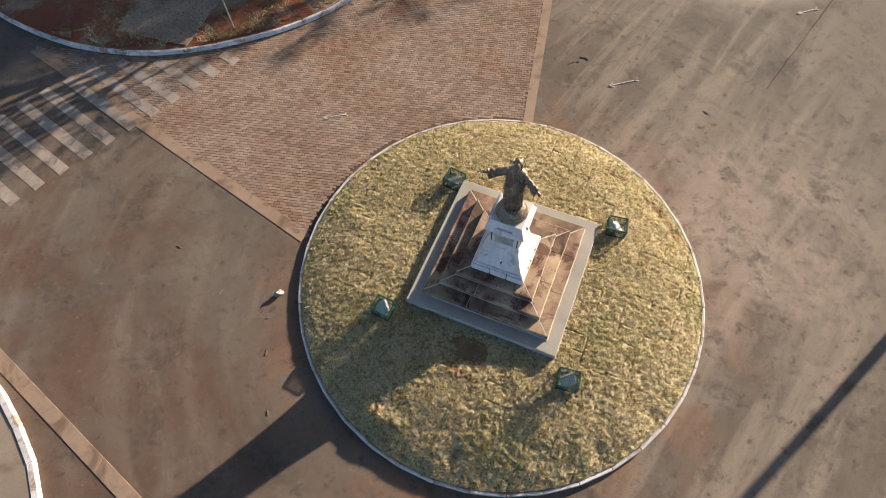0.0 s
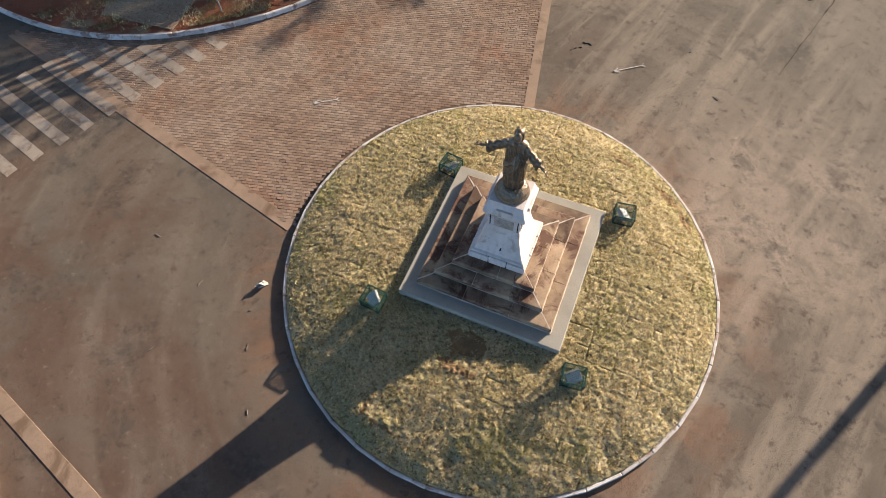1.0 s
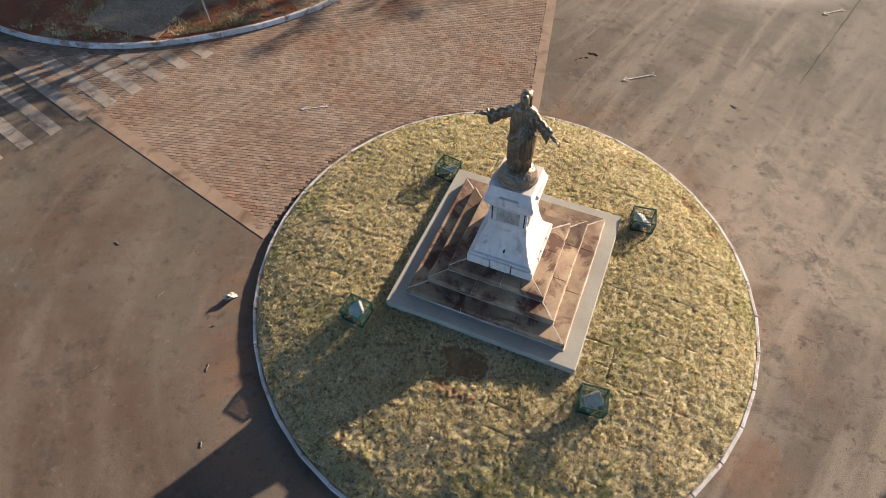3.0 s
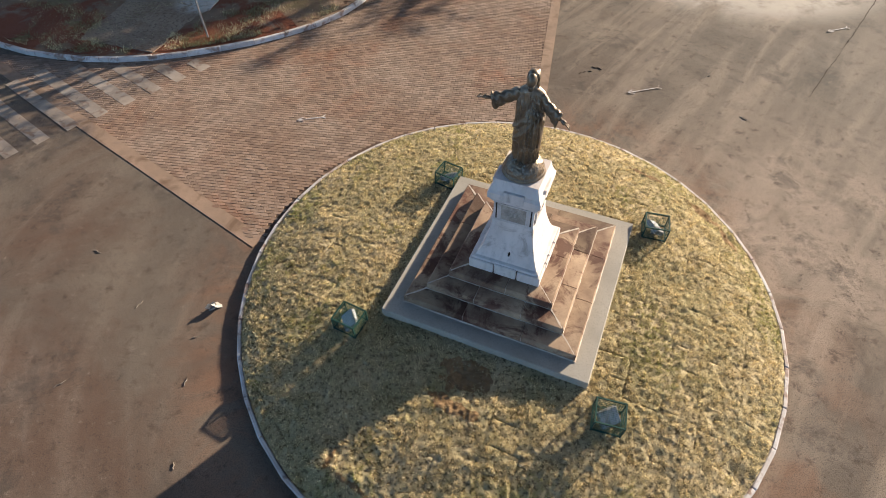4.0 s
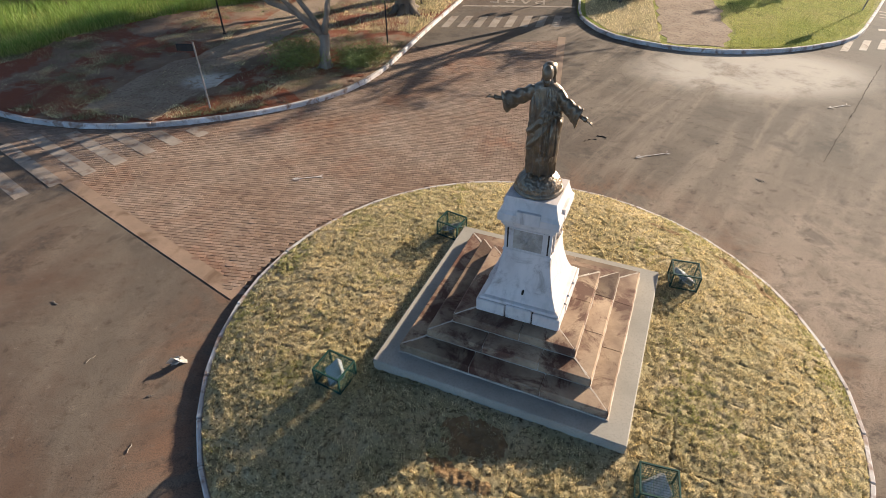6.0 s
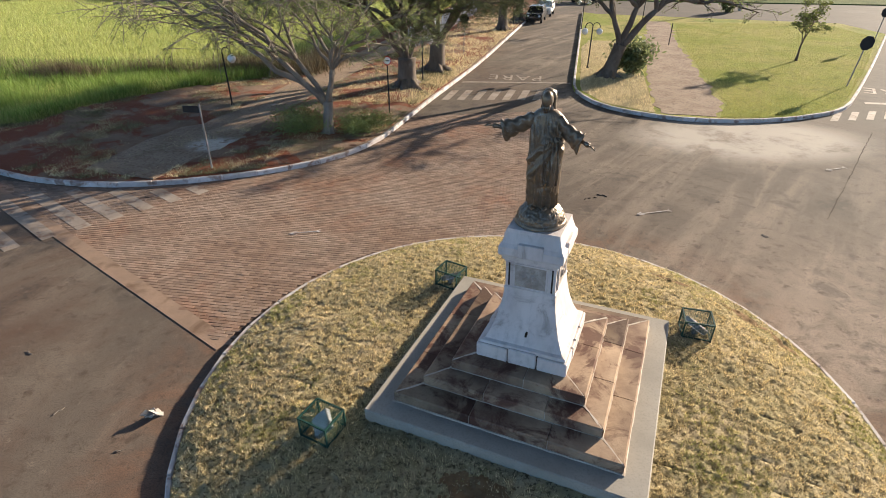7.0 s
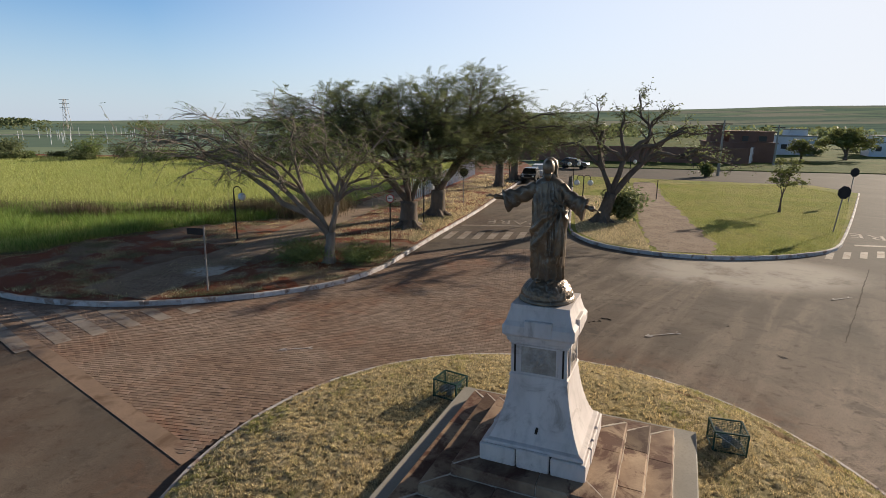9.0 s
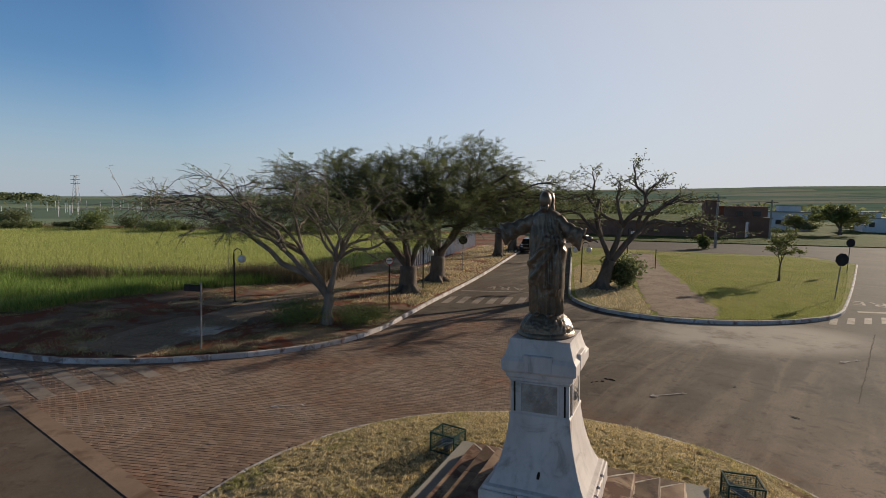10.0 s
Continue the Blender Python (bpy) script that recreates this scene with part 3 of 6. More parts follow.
def square_loft(bm, prof, cap=True):
    rings = [[bm.verts.new((a * r, b * r, z)) for a, b in ((-1, -1), (1, -1), (1, 1), (-1, 1))] for r, z in prof]
    for p, q in zip(rings, rings[1:]):
        for k in range(4):
            bm.faces.new((p[k], p[(k + 1) % 4], q[(k + 1) % 4], q[k]))
    if cap:
        bm.faces.new(rings[0][::-1])
        bm.faces.new(rings[-1])
    return bm


def monument():
    base = thing("monument_pedestal", "white marble pedestal on three stained stone steps and a concrete plinth", "pedestal", BASE)
    bm = bmesh.new()
    box(bm, 3.84, 3.84, 0.45, 0, 0, 0.23, bevel=0.015)
    part("plinth", bm, "concrete", base, "pale concrete plinth slab").matrix_basis = STEP_SHIFT
    levels = ((3.20, 2.50, 0.68, 0.835), (2.56, 1.88, 0.835, 0.99), (1.94, 1.20, 0.99, 1.15))
    for side, inner, z0, z1 in levels:
        bm = bmesh.new()
        box(bm, side - 0.03, side - 0.03, z1 - z0 - 0.012, 0, 0, z0)
        core = part("step", bm, "mortar", base, "step of red-brown stained stones with pale mortar joints")
        core.matrix_basis = STEP_SHIFT
        h, o, i = z1 - z0, side / 2, inner / 2
        cuts = [-0.5, -0.14, 0.2, 0.5] if side > 2.2 else [-0.5, 0.06, 0.5]
        for q in range(4):
            for a, b in zip(cuts, cuts[1:]):
                bm = bmesh.new()
                g = 0.006
                x0, x1 = a * side + g, b * side - g
                # corner stones are cut on the slant
                xi0 = max(x0, -i + g) if a > -0.5 else -i + g * 0.6
                xi1 = min(x1, i - g) if b < 0.5 else i - g * 0.6
                if a == -0.5:
                    x0 = -o + 0.012
                if b == 0.5:
                    x1 = o - 0.012
                pts = [(x0, -o), (x1, -o), (xi1, -i), (xi0, -i)]
                lip = 0.018
                lo = [bm.verts.new((x, y, z0 + 0.002)) for x, y in pts]
                mid = [bm.verts.new((x, y, z1 - 0.022)) for x, y in pts]
                hi = [bm.verts.new((x * (1 - lip / o) if k < 2 else x, y + (lip if k < 2 else 0), z1 + (0.0 if k < 2 else 0.012))) for k, (x, y) in enumerate(pts)]
                for p, r in ((lo, mid), (mid, hi)):
                    for k in range(4):
                        bm.faces.new((p[k], p[(k + 1) % 4], r[(k + 1) % 4], r[k]))
                bm.faces.new(hi)
                s = part("stone", bm, "step_stone", core)
                s.matrix_basis = pose(0, 0, random.uniform(-0.003, 0.003), 0, 0, 90 * q)
        for q in range(4):
            # a rough bead of mortar along the foot of the riser
            r = random.Random(q + int(side * 7))
            bm = bmesh.new()
            n = 24
            rows = []
            for k in range(n + 1):
                x = -o - 0.02 + (side + 0.04) * k / n
                w = 0.014 + 0.016 * r.random()
                rows.append([bm.verts.new((x, -o - w, z0 - 0.004)), bm.verts.new((x, -o - w * 0.5, z0 + 0.010 + 0.006 * r.random())), bm.verts.new((x, -o + 0.012, z0 + 0.016))])
            for p, s in zip(rows, rows[1:]):
                for k in range(2):
                    bm.faces.new((p[k], s[k], s[k + 1], p[k + 1]))
            m = part("mortar_bead", bm, "mortar", core, "pale mortar bead along the step")
            m.matrix_basis = pose(0, 0, 0, 0, 0, 90 * q)
            bm = bmesh.new()
            a, b = Vector((o - 0.03, -o + 0.03, z1 - 0.006)), Vector((i, -i, z1 + 0.012))
            ac = (b - a).normalized().cross(Vector((0, 0, 1))) * 0.020
            r = random.Random(q + int(side * 10))
            ring_pts = [a - ac * r.uniform(0.9, 1.7), a + ac * r.uniform(0.9, 1.7)] + [a + (b - a) * t + ac * r.uniform(0.3, 1.0) for t in (0.3, 0.6, 0.95)] + [a + (b - a) * t - ac * r.uniform(0.3, 1.0) for t in (0.95, 0.6, 0.3)]
            lo = [bm.verts.new(p - Vector((0, 0, 0.03))) for p in ring_pts]
            hi = [bm.verts.new(p + Vector((0, 0, 0.005))) for p in ring_pts]
            bm.faces.new(hi)
            for k in range(8):
                bm.faces.new((lo[k], lo[(k + 1) % 8], hi[(k + 1) % 8], hi[k]))
            bmesh.ops.recalc_face_normals(bm, faces=list(bm.faces))
            m = part("mortar_corner", bm, "mortar", core, "rough pale mortar over the corner joint")
            m.matrix_basis = pose(0, 0, 0, 0, 0, 90 * q)
    # base course: three stones a side with open dark joints
    bm = bmesh.new()
    box(bm, 1.22, 1.22, 0.25, 0, 0, 1.15)
    course = part("base_course", bm, "dark_gap", base, "base course of marble blocks with open joints")
    for q in range(4):
        for a, b, up in ((-0.66, -0.20, 0.0), (-0.185, 0.22, 0.02), (0.24, 0.66, -0.012)):
            bm = bmesh.new()
            if b == 0.66:
                b = 0.655
            box(bm, b - a, 0.40, 0.235 + up, (a + b) / 2, -0.46, 1.16, bevel=0.014)
            s = part("marble_block", bm, "marble", course)
            s.matrix_basis = pose(0, 0, 0, 0, 0, 90 * q) if q % 2 == 0 else pose(0, 0, 0, 0, 0, 90 * q) @ Matrix.Diagonal((0.38, 1.004, 0.995, 1))
    bm = bmesh.new()
    square_loft(bm, [(0.615, 1.385), (0.625, 1.41), (0.61, 1.435), (0.56, 1.45), (0.515, 1.54), (0.472, 1.65), (0.435, 1.78), (0.402, 1.92), (0.378, 2.06), (0.362, 2.18), (0.356, 2.24)])
    part("flared_shaft", bm, "marble", base)
    bm = bmesh.new()
    square_loft(bm, [(0.365, 2.235), (0.365, 2.265), (0.348, 2.28), (0.348, 2.66), (0.365, 2.675), (0.365, 2.70)])
    part("die", bm, "marble", base)
    bm = bmesh.new()
    square_loft(bm, [(0.37, 2.70), (0.39, 2.72), (0.40, 2.77), (0.435, 2.80), (0.44, 2.82), (0.44, 2.92), (0.425, 2.94), (0.405, 2.97), (0.38, 3.05), (0.36, 3.12), (0.355, 3.17)])
    cor = part("cornice", bm, "marble", base)
    for q in range(4):
        bm = bmesh.new()
        box(bm, 0.34, 0.06, 0.20, 0, -0.415, 2.80, bevel=0.008)
        k = part("keystone", bm, "marble", cor)
        k.matrix_basis = pose(0, 0, 0, 0, 0, 90 * q)
        # panel with a carved relief between two narrow strips
        bm = bmesh.new()
        box(bm, 0.43, 0.012, 0.345, 0, -0.350, 2.30)
        fr = part("panel", bm, "plaque", base, "worn grey carved relief panel")
        fr.matrix_basis = pose(0, 0, 0, 0, 0, 90 * q)
        bm = bmesh.new()
        for a, b, w, h in ((0, 2.285, 0.47, 0.02), (0, 2.642, 0.47, 0.02), (-0.225, 2.305, 0.02, 0.337), (0.225, 2.305, 0.02, 0.337)):
            box(bm, w, 0.022, h, a, -0.354, b)
        part("panel_frame", bm, "marble", fr)
        bm = bmesh.new()
        g = [[bm.verts.new((-0.17 + 0.34 * a / 22, -0.357 - 0.045 * max(0.0, 0.25 + noise.noise(Vector((a * 0.33, c * 0.33, q * 5)))) * math.sin(math.pi * a / 22) * math.sin(math.pi * c / 16), 2.345 + 0.255 * c / 16)) for c in range(17)] for a in range(23)]
        for a in range(22):
            for c in range(16):
                bm.faces.new((g[a][c], g[a + 1][c], g[a + 1][c + 1], g[a][c + 1]))
        part("relief", bm, "plaque", fr, "worn carved figure in relief")
        # flat dark strips; their colour stands for the shade in grooves
        for s in (-1, 1):
            bm = bmesh.new()
            box(bm, 0.022, 0.006, 0.36, s * 0.298, -0.349, 2.29)
            g = part("groove_shade", bm, "dark_gap", base, "dark strip painted as groove shade beside the panel")
            g.matrix_basis = pose(0, 0, 0, 0, 0, 90 * q)
    # no hole is cut: a near-black plug stands for its shade
    bm = bmesh.new()
    tube(bm, [(0.02, -0.505, 1.575), (0.025, -0.488, 1.615), (0.03, -0.474, 1.65)], [0.016, 0.02, 0.012], 6)
    part("hole_plug", bm, "dark_gap", base, "small dark plug painted as a shaded hole in the shaft")
    return base


monument()


def ridge(v):
    """A row of sharp folds between -1 and 1."""
    return 1 - 2 * abs(math.sin(v))


def clamp(v):
    return max(0.0, min(1.0, v))


def statue():
    """A robed figure with both arms held out."""
    bm = bmesh.new()
    n = 168

    def loft(rings):
        m = len(rings[0])
        for p, q in zip(rings, rings[1:]):
            for k in range(m):
                bm.faces.new((p[k], p[(k + 1) % m], q[(k + 1) % m], q[k]))
        bm.faces.new(rings[0][::-1])
        bm.faces.new(rings[-1])

    def between(prof, steps):
        out = []
        for p, q in zip(prof, prof[1:]):
            out += [tuple(a + (b - a) * s / steps for a, b in zip(p, q)) for s in range(steps)]
        return out + [prof[-1]]

    # the mound under the feet, worked in fine relief
    rings = []
    for r, z in between([(0.33, 3.165), (0.347, 3.185), (0.335, 3.215), (0.318, 3.235), (0.312, 3.28), (0.295, 3.32), (0.268, 3.36), (0.232, 3.40), (0.19, 3.43), (0.10, 3.45)], 4):
        row = []
        for k in range(n):
            th = k * math.tau / n
            f = 0.0
            if 3.23 < z < 3.41:
                v = Vector((r * math.cos(th), r * math.sin(th), z))
                f = 0.008 * noise.noise(v * 17) + 0.011 * noise.noise(v * 36) + 0.007 * max(0.0, noise.noise(v * 9))
            row.append(bm.verts.new(((r + f) * math.cos(th), (r + f) * math.sin(th), z)))
        rings.append(row)
    loft(rings)
    prof = [(0.165, 0.150, 3.42), (0.172, 0.155, 3.50), (0.172, 0.155, 3.62), (0.176, 0.155, 3.76), (0.182, 0.156, 3.90), (0.186, 0.154, 4.02), (0.183, 0.148, 4.14),
            (0.178, 0.143, 4.26), (0.182, 0.140, 4.36), (0.192, 0.136, 4.46), (0.200, 0.126, 4.54), (0.188, 0.112, 4.60), (0.145, 0.096, 4.645), (0.085, 0.078, 4.68), (0.058, 0.064, 4.73)]
    rings = []
    for a, b, z in between(prof, 6):
        row = []
        neck = clamp((4.64 - z) / 0.10)
        wide = 1 + 0.13 * clamp((4.5 - z) / 0.15)
        for k in range(n):
            th = k * math.tau / n
            x, y = math.cos(th), math.sin(th)
            front = clamp(-y + 0.25)
            # the mantle: from one shoulder over the front to the other hip, folds fanning from the gathered waist
            hem = 3.70 - 0.10 * x + 0.02 * math.sin(th * 5)
            shoulder = 4.30 + 0.30 * (x + 0.15)
            on = clamp((z - hem) / 0.02) * (clamp((shoulder - z) / 0.03) if y < 0.3 else 1.0)
            phi = math.atan2(z - 4.34, (x - 0.75) * 0.24)
            f = on * (0.026 + (0.027 * ridge(phi * 7.5 + 1.4 * noise.noise(Vector((x * 1.5, z * 2.5, 1)))) + 0.006 * ridge(phi * 19 + 2.0 * noise.noise(Vector((x * 3, z * 4, 5))))) * (0.4 + 0.6 * front))
            # upright folds of the gown under the hem, small slack folds over the chest
            f += (1 - clamp((z - hem) / 0.02)) * (0.019 * ridge(th * 6.5 + 0.7 * math.sin(z * 7 + th)) + 0.004 * ridge(th * 19 + 1.2 * math.sin(z * 9)))
            chest = clamp((z - shoulder) / 0.04)
            f += chest * front * 0.012 * ridge(x * 13 + 5 * abs(x) * (z - 4.3) * 3 + 2 * noise.noise(Vector((x * 3, z * 6, 2))))
            # the loose end hanging straight from the arm
            if 3.74 < z < 4.36 and -0.95 < th - math.tau * (0.89) < 0.20:
                f += 0.030 + 0.016 * ridge(th * 15)
            f += 0.006 * noise.noise(Vector((x * 5, y * 5, z * 14)))
            f *= neck
            row.append(bm.verts.new(((a * wide + f) * x, (b * wide + f) * y, z)))
        rings.append(row)
    loft(rings)

    def sleeve(pts, seed):
        """A wide sleeve with slanting folds, open and hanging at the wrist; each row x, y, z, radius."""
        m = 30
        rr = []
        rows = between(pts, 6)
        for i, (x, y, z, r) in enumerate(rows):
            t = i / (len(rows) - 1)
            row = []
            for k in range(m):
                th = k * math.tau / m
                f = 1 + 0.13 * ridge(th * 1.5 + i * 0.42 + seed) + 0.10 * noise.noise(Vector((i * 0.3, th * 1.5, seed)))
                hang = (0.35 + 0.75 * t) * r * max(0.0, -math.sin(th)) * 0.9
                lean = 0.35 * r * math.sin(th) * t * (-1 if pts[0][0] < 0 else 1)
                row.append(bm.verts.new((x + lean, y + r * 0.72 * f * math.cos(th), z + r * 0.85 * f * math.sin(th) - hang)))
            rr.append(row)
        # the opening turns in at the wrist
        x, y, z, r = rows[-1]
        rr.append([bm.verts.new(Vector((x, y, z)) + (v.co - Vector((x, y, z))) * 0.55 + Vector((0.03 if pts[0][0] < 0 else -0.03, 0, 0))) for v in rr[-1]])
        loft(rr)

    sleeve([(-0.08, 0, 4.555, 0.095), (-0.19, -0.01, 4.545, 0.098), (-0.29, -0.03, 4.505, 0.088), (-0.39, -0.06, 4.465, 0.088), (-0.47, -0.09, 4.445, 0.10), (-0.52, -0.10, 4.435, 0.108)], 1)
    sleeve([(0.08, 0, 4.555, 0.095), (0.18, -0.02, 4.53, 0.10), (0.26, -0.05, 4.455, 0.092), (0.34, -0.09, 4.415, 0.09), (0.41, -0.13, 4.385, 0.095), (0.46, -0.15, 4.37, 0.10)], 4)
    for sx, base_p, tip in ((-1, Vector((-0.50, -0.10, 4.425)), Vector((-0.645, -0.135, 4.45))), (1, Vector((0.44, -0.14, 4.37)), Vector((0.555, -0.20, 4.34)))):
        d = (tip - base_p)
        tube(bm, [base_p, base_p + d * 0.5, base_p + d * 0.8, tip], [0.030, 0.025, 0.034, 0.030], 9)
        side = Vector((0.25 * sx, -0.9, 0.1)).normalized()
        for f in range(4):
            o = side * (f - 1.5) * 0.017
            tube(bm, [tip + o - d * 0.1, tip + o * 1.2 + d.normalized() * 0.045, tip + o * 1.4 + d.normalized() * 0.09 + Vector((0, 0, 0.012 - 0.010 * f))], [0.011, 0.010, 0.006], 6)
        tube(bm, [tip - d * 0.25 - side * 0.02, tip - side * 0.045 + Vector((0, 0, 0.03))], [0.012, 0.007], 5)
    # head with a long face, parted hair in waves to the shoulders, a short beard
    tube(bm, [(0, 0.0, 4.64), (0, -0.01, 4.74)], [0.058, 0.052], 12)
    ball(bm, 0.088, 0, -0.052, 4.795, 0.80, 1.0, 1.20, 24)
    ball(bm, 0.088, 0, 0.015, 4.835, 0.92, 1.0, 0.95, 20)
    lock = random.Random(3)
    for s in (-1, 1):
        for k in range(1, 8):
            a = -0.35 + k * 0.27
            x0, y0 = s * 0.030 * math.cos(a), -0.020 + 0.012 * k
            x1, y1 = s * (0.068 + 0.007 * lock.random()) * math.cos(a * 0.5), -0.022 + 0.018 * k
            end = 4.60 + 0.03 * lock.random() - 0.004 * k
            tube(bm, [(x0, y0, 4.905 - 0.004 * abs(k - 3)), (x1 * 0.88, y1, 4.865), (x1 * 1.03, y1 + 0.004, 4.80), (x1 * 0.93, y1 + 0.01, 4.74), (x1 * 1.08, y1 + 0.004, 4.68), (x1 * 1.0, y1 - 0.004, end)], [0.010, 0.019, 0.020, 0.018, 0.019, 0.006], 7)
    tube(bm, [(0, 0.04, 4.88), (0, 0.065, 4.76), (0, 0.075, 4.64)], [0.045, 0.06, 0.04], 10)
    for x in (-0.02, 0.0, 0.02):
        tube(bm, [(x * 1.6, -0.088, 4.745), (x * 1.3, -0.112, 4.705), (x * 0.6, -0.100, 4.645)], [0.020, 0.020, 0.007], 7)
    tube(bm, [(-0.045, -0.085, 4.79), (-0.03, -0.108, 4.752), (0.03, -0.108, 4.752), (0.045, -0.085, 4.79)], [0.010, 0.012, 0.012, 0.010], 6)
    tube(bm, [(0, -0.112, 4.825), (0, -0.130, 4.778), (0, -0.110, 4.768)], [0.008, 0.015, 0.008], 6)
    tube(bm, [(-0.042, -0.098, 4.832), (0, -0.114, 4.838), (0.042, -0.098, 4.832)], [0.007, 0.011, 0.007], 6)
    # toes before the hem
    for s in (-1, 1):
        ball(bm, 0.05, s * 0.075, -0.16, 3.435, 0.8, 1.5, 0.5, 12)
    ob = part("statue", bm, "bronze", smooth=True)
    ob.matrix_basis = BASE
    tagged(ob, "brown bronze robed figure with arms held out, on the pedestal", "statue")


statue()


def cage(x, y, turn, lean):
    z = mound(x, y)
    c = thing("floodlight_cage", "dark green wire cage round a floodlight on the grass", "cage", pose(x, y, z - 0.01, lean, 0, turn), "floodlight cages")
    w, d, h = 0.46, 0.41, 0.34
    for zz in (0.02, h):
        for a in (-1, 1):
            bm = bmesh.new()
            box(bm, w, 0.022, 0.022, 0, a * d / 2, zz)
            part("frame_bar", bm, "cage_green", c)
            bm = bmesh.new()
            box(bm, 0.022, d - 0.024, 0.022, a * w / 2, 0, zz)
            part("frame_bar", bm, "cage_green", c)
    for a in (-1, 1):
        for b in (-1, 1):
            bm = bmesh.new()
            box(bm, 0.022, 0.022, h + 0.02, a * (w / 2), b * (d / 2), 0)
            part("leg", bm, "cage_green", c)
    bm = bmesh.new()
    n = 12
    for i in range(1, n):
        s = -0.5 + i / n
        box(bm, w, 0.0032, 0.0032, 0, s * d, h + 0.012)
        box(bm, 0.0032, d, 0.0032, s * w, 0, h + 0.014)
        for a in (-1, 1):
            box(bm, 0.0032, 0.0032, h, s * w, a * d / 2, 0.01)
            box(bm, 0.0032, 0.0032, h, a * w / 2, s * d, 0.01)
            box(bm, w, 0.0032, 0.0032, 0, a * d / 2, (s + 0.5) * h)
            box(bm, 0.0032, d, 0.0032, a * w / 2, 0, (s + 0.5) * h)
    part("wire_mesh", bm, "cage_green", c)
    # the lamp lies on its back and looks up at the figure
    aim = pose(0, 0, 0.17, 0, 0, math.degrees(math.atan2(PY - y, PX - x)) - turn - 90) @ pose(0, 0, 0, -52, 0, 0)
    bm = bmesh.new()
    box(bm, 0.34, 0.09, 0.28, 0, 0, -0.14, aim, 0.012)
    f = part("floodlight", bm, "lamp_body", c)
    bm = bmesh.new()
    box(bm, 0.31, 0.012, 0.25, 0, 0.051, -0.125, aim)
    part("lens", bm, "lamp_glass", f, "floodlight glass with the sky's reflection put into its colour")
    bm = bmesh.new()
    box(bm, 0.10, 0.10, 0.12, 0, 0, 0.0, bevel=0.008)
    part("bracket", bm, "lamp_body", c)


for x, y, t, l in ((-1.04, 6.17, -26, 0), (3.32, 4.43, -14, 0), (0.69, 9.95, -29, 0), (4.95, 8.45, -13, 0)):
    cage(x, y, t, l)

# ---- strips, markings ----
def strip(name, a, b, width, z, mat, label, side=0.0):
    L = math.hypot(b[0] - a[0], b[1] - a[1])
    bm = bmesh.new()
    box(bm, L, width, 0.08, 0, 0, z - 0.08)
    o = tagged(part(name, bm, mat), label, "paving strip", kind="structure")
    o.matrix_basis = pose((a[0] + b[0]) / 2, (a[1] + b[1]) / 2, 0, 0, 0, math.degrees(math.atan2(b[1] - a[1], b[0] - a[0])))


strip("trim_west", (-3.42, 8.42), (-13.6, 15.55), 0.34, 0.011, "concrete_strip", "worn concrete band between asphalt and pavers")
strip("trim_north", (2.93, 12.45), (5.05, 23.9), 0.30, 0.011, "concrete_strip", "worn concrete band across the road")
strip("trim_south", (-12.0, 5.95), (-6.0, 1.5), 0.34, 0.012, "concrete_strip", "worn concrete band by the kerb")

PAVED = [(-3.44, 8.44), (-8.44, 12.0), (-13.54, 15.6)] + [p for p in left_line if -12.5 < p[0] and p[1] < 23.5] + [(4.9, 23.5), (2.78, 12.45)]
STRIPES = [(-9.25 + 0.54 * (k - 5), 12.2 + 0.545 * (k - 5)) for k in range(11)]
STRIPE_LENGTH = (3.5, 3.5, 3.5, 3.5, 3.5, 3.4, 3.4, 2.9, 2.0, 1.2, 0.7)
SD = Vector((-2.82, 2.05)).normalized()


def mesh_from(name, verts, faces, mat, parent=None, label="", smooth=False):
    me = bpy.data.meshes.new(name)
    me.from_pydata(verts, [], faces)
    me.materials.append(M[mat])
    if smooth:
        me.polygons.foreach_set("use_smooth", [True] * len(me.polygons))
    ob = new(name, me)
    if parent is not None:
        ob.parent = parent
    if label:
        ob["label"] = label
    return ob


KERB_LEGS = list(zip(left_line, left_line[1:]))


def to_kerb(x, y):
    """Metres from the west kerb, and the side: over 0 on the verge."""
    best, s = 1e9, 1.0
    for (ax, ay), (bx, by) in KERB_LEGS:
        if (x - ax) ** 2 + (y - ay) ** 2 > 90 and best < 1e9:
            continue
        dx, dy = bx - ax, by - ay
        t = max(0.0, min(1.0, ((x - ax) * dx + (y - ay) * dy) / (dx * dx + dy * dy)))
        d = math.hypot(x - ax - t * dx, y - ay - t * dy)
        if d < best:
            best, s = d, dx * (y - ay) - dy * (x - ax)
    return best if s > 0 else -best


# ---- pavers ----
PL, PW, PA = 0.185, 0.092, math.radians(-7)
ca, sa = math.cos(PA), math.sin(PA)
bed = tagged(part("paver_road", slab_from(PAVED, -0.02, 0.002), "paver_joint"), "interlocking red-brown concrete pavers in rows", "paving", kind="structure")


def paver_boxes():
    out = []
    for j in range(-140, 330):
        for i in range(-90, 60):
            u, v = (i + 0.5 * (j % 2)) * PL, j * PW
            x, y = u * ca - v * sa, u * sa + v * ca + 5.0
            if 1.2 < x + 20 and inside(x, y, PAVED) and math.hypot(x - CX, y - CY) > ISLE + 0.12:
                out.append((x, y))
    return out


def paver_shape():
    bm = bmesh.new()
    box(bm, PL - 0.006, PW - 0.008, 0.02, 0, 0, 0, taper=0.95)
    return bm


# every paver is its own block; those beside the worn concrete band are separate objects
rng = random.Random(4)
spots = paver_boxes()
near, rest = [], []
for x, y in spots:
    if len(near) < 280 and -3.9 < x < -1.9 and 8.3 < y < 11.0:
        near.append((x, y))
    else:
        rest.append((x, y))


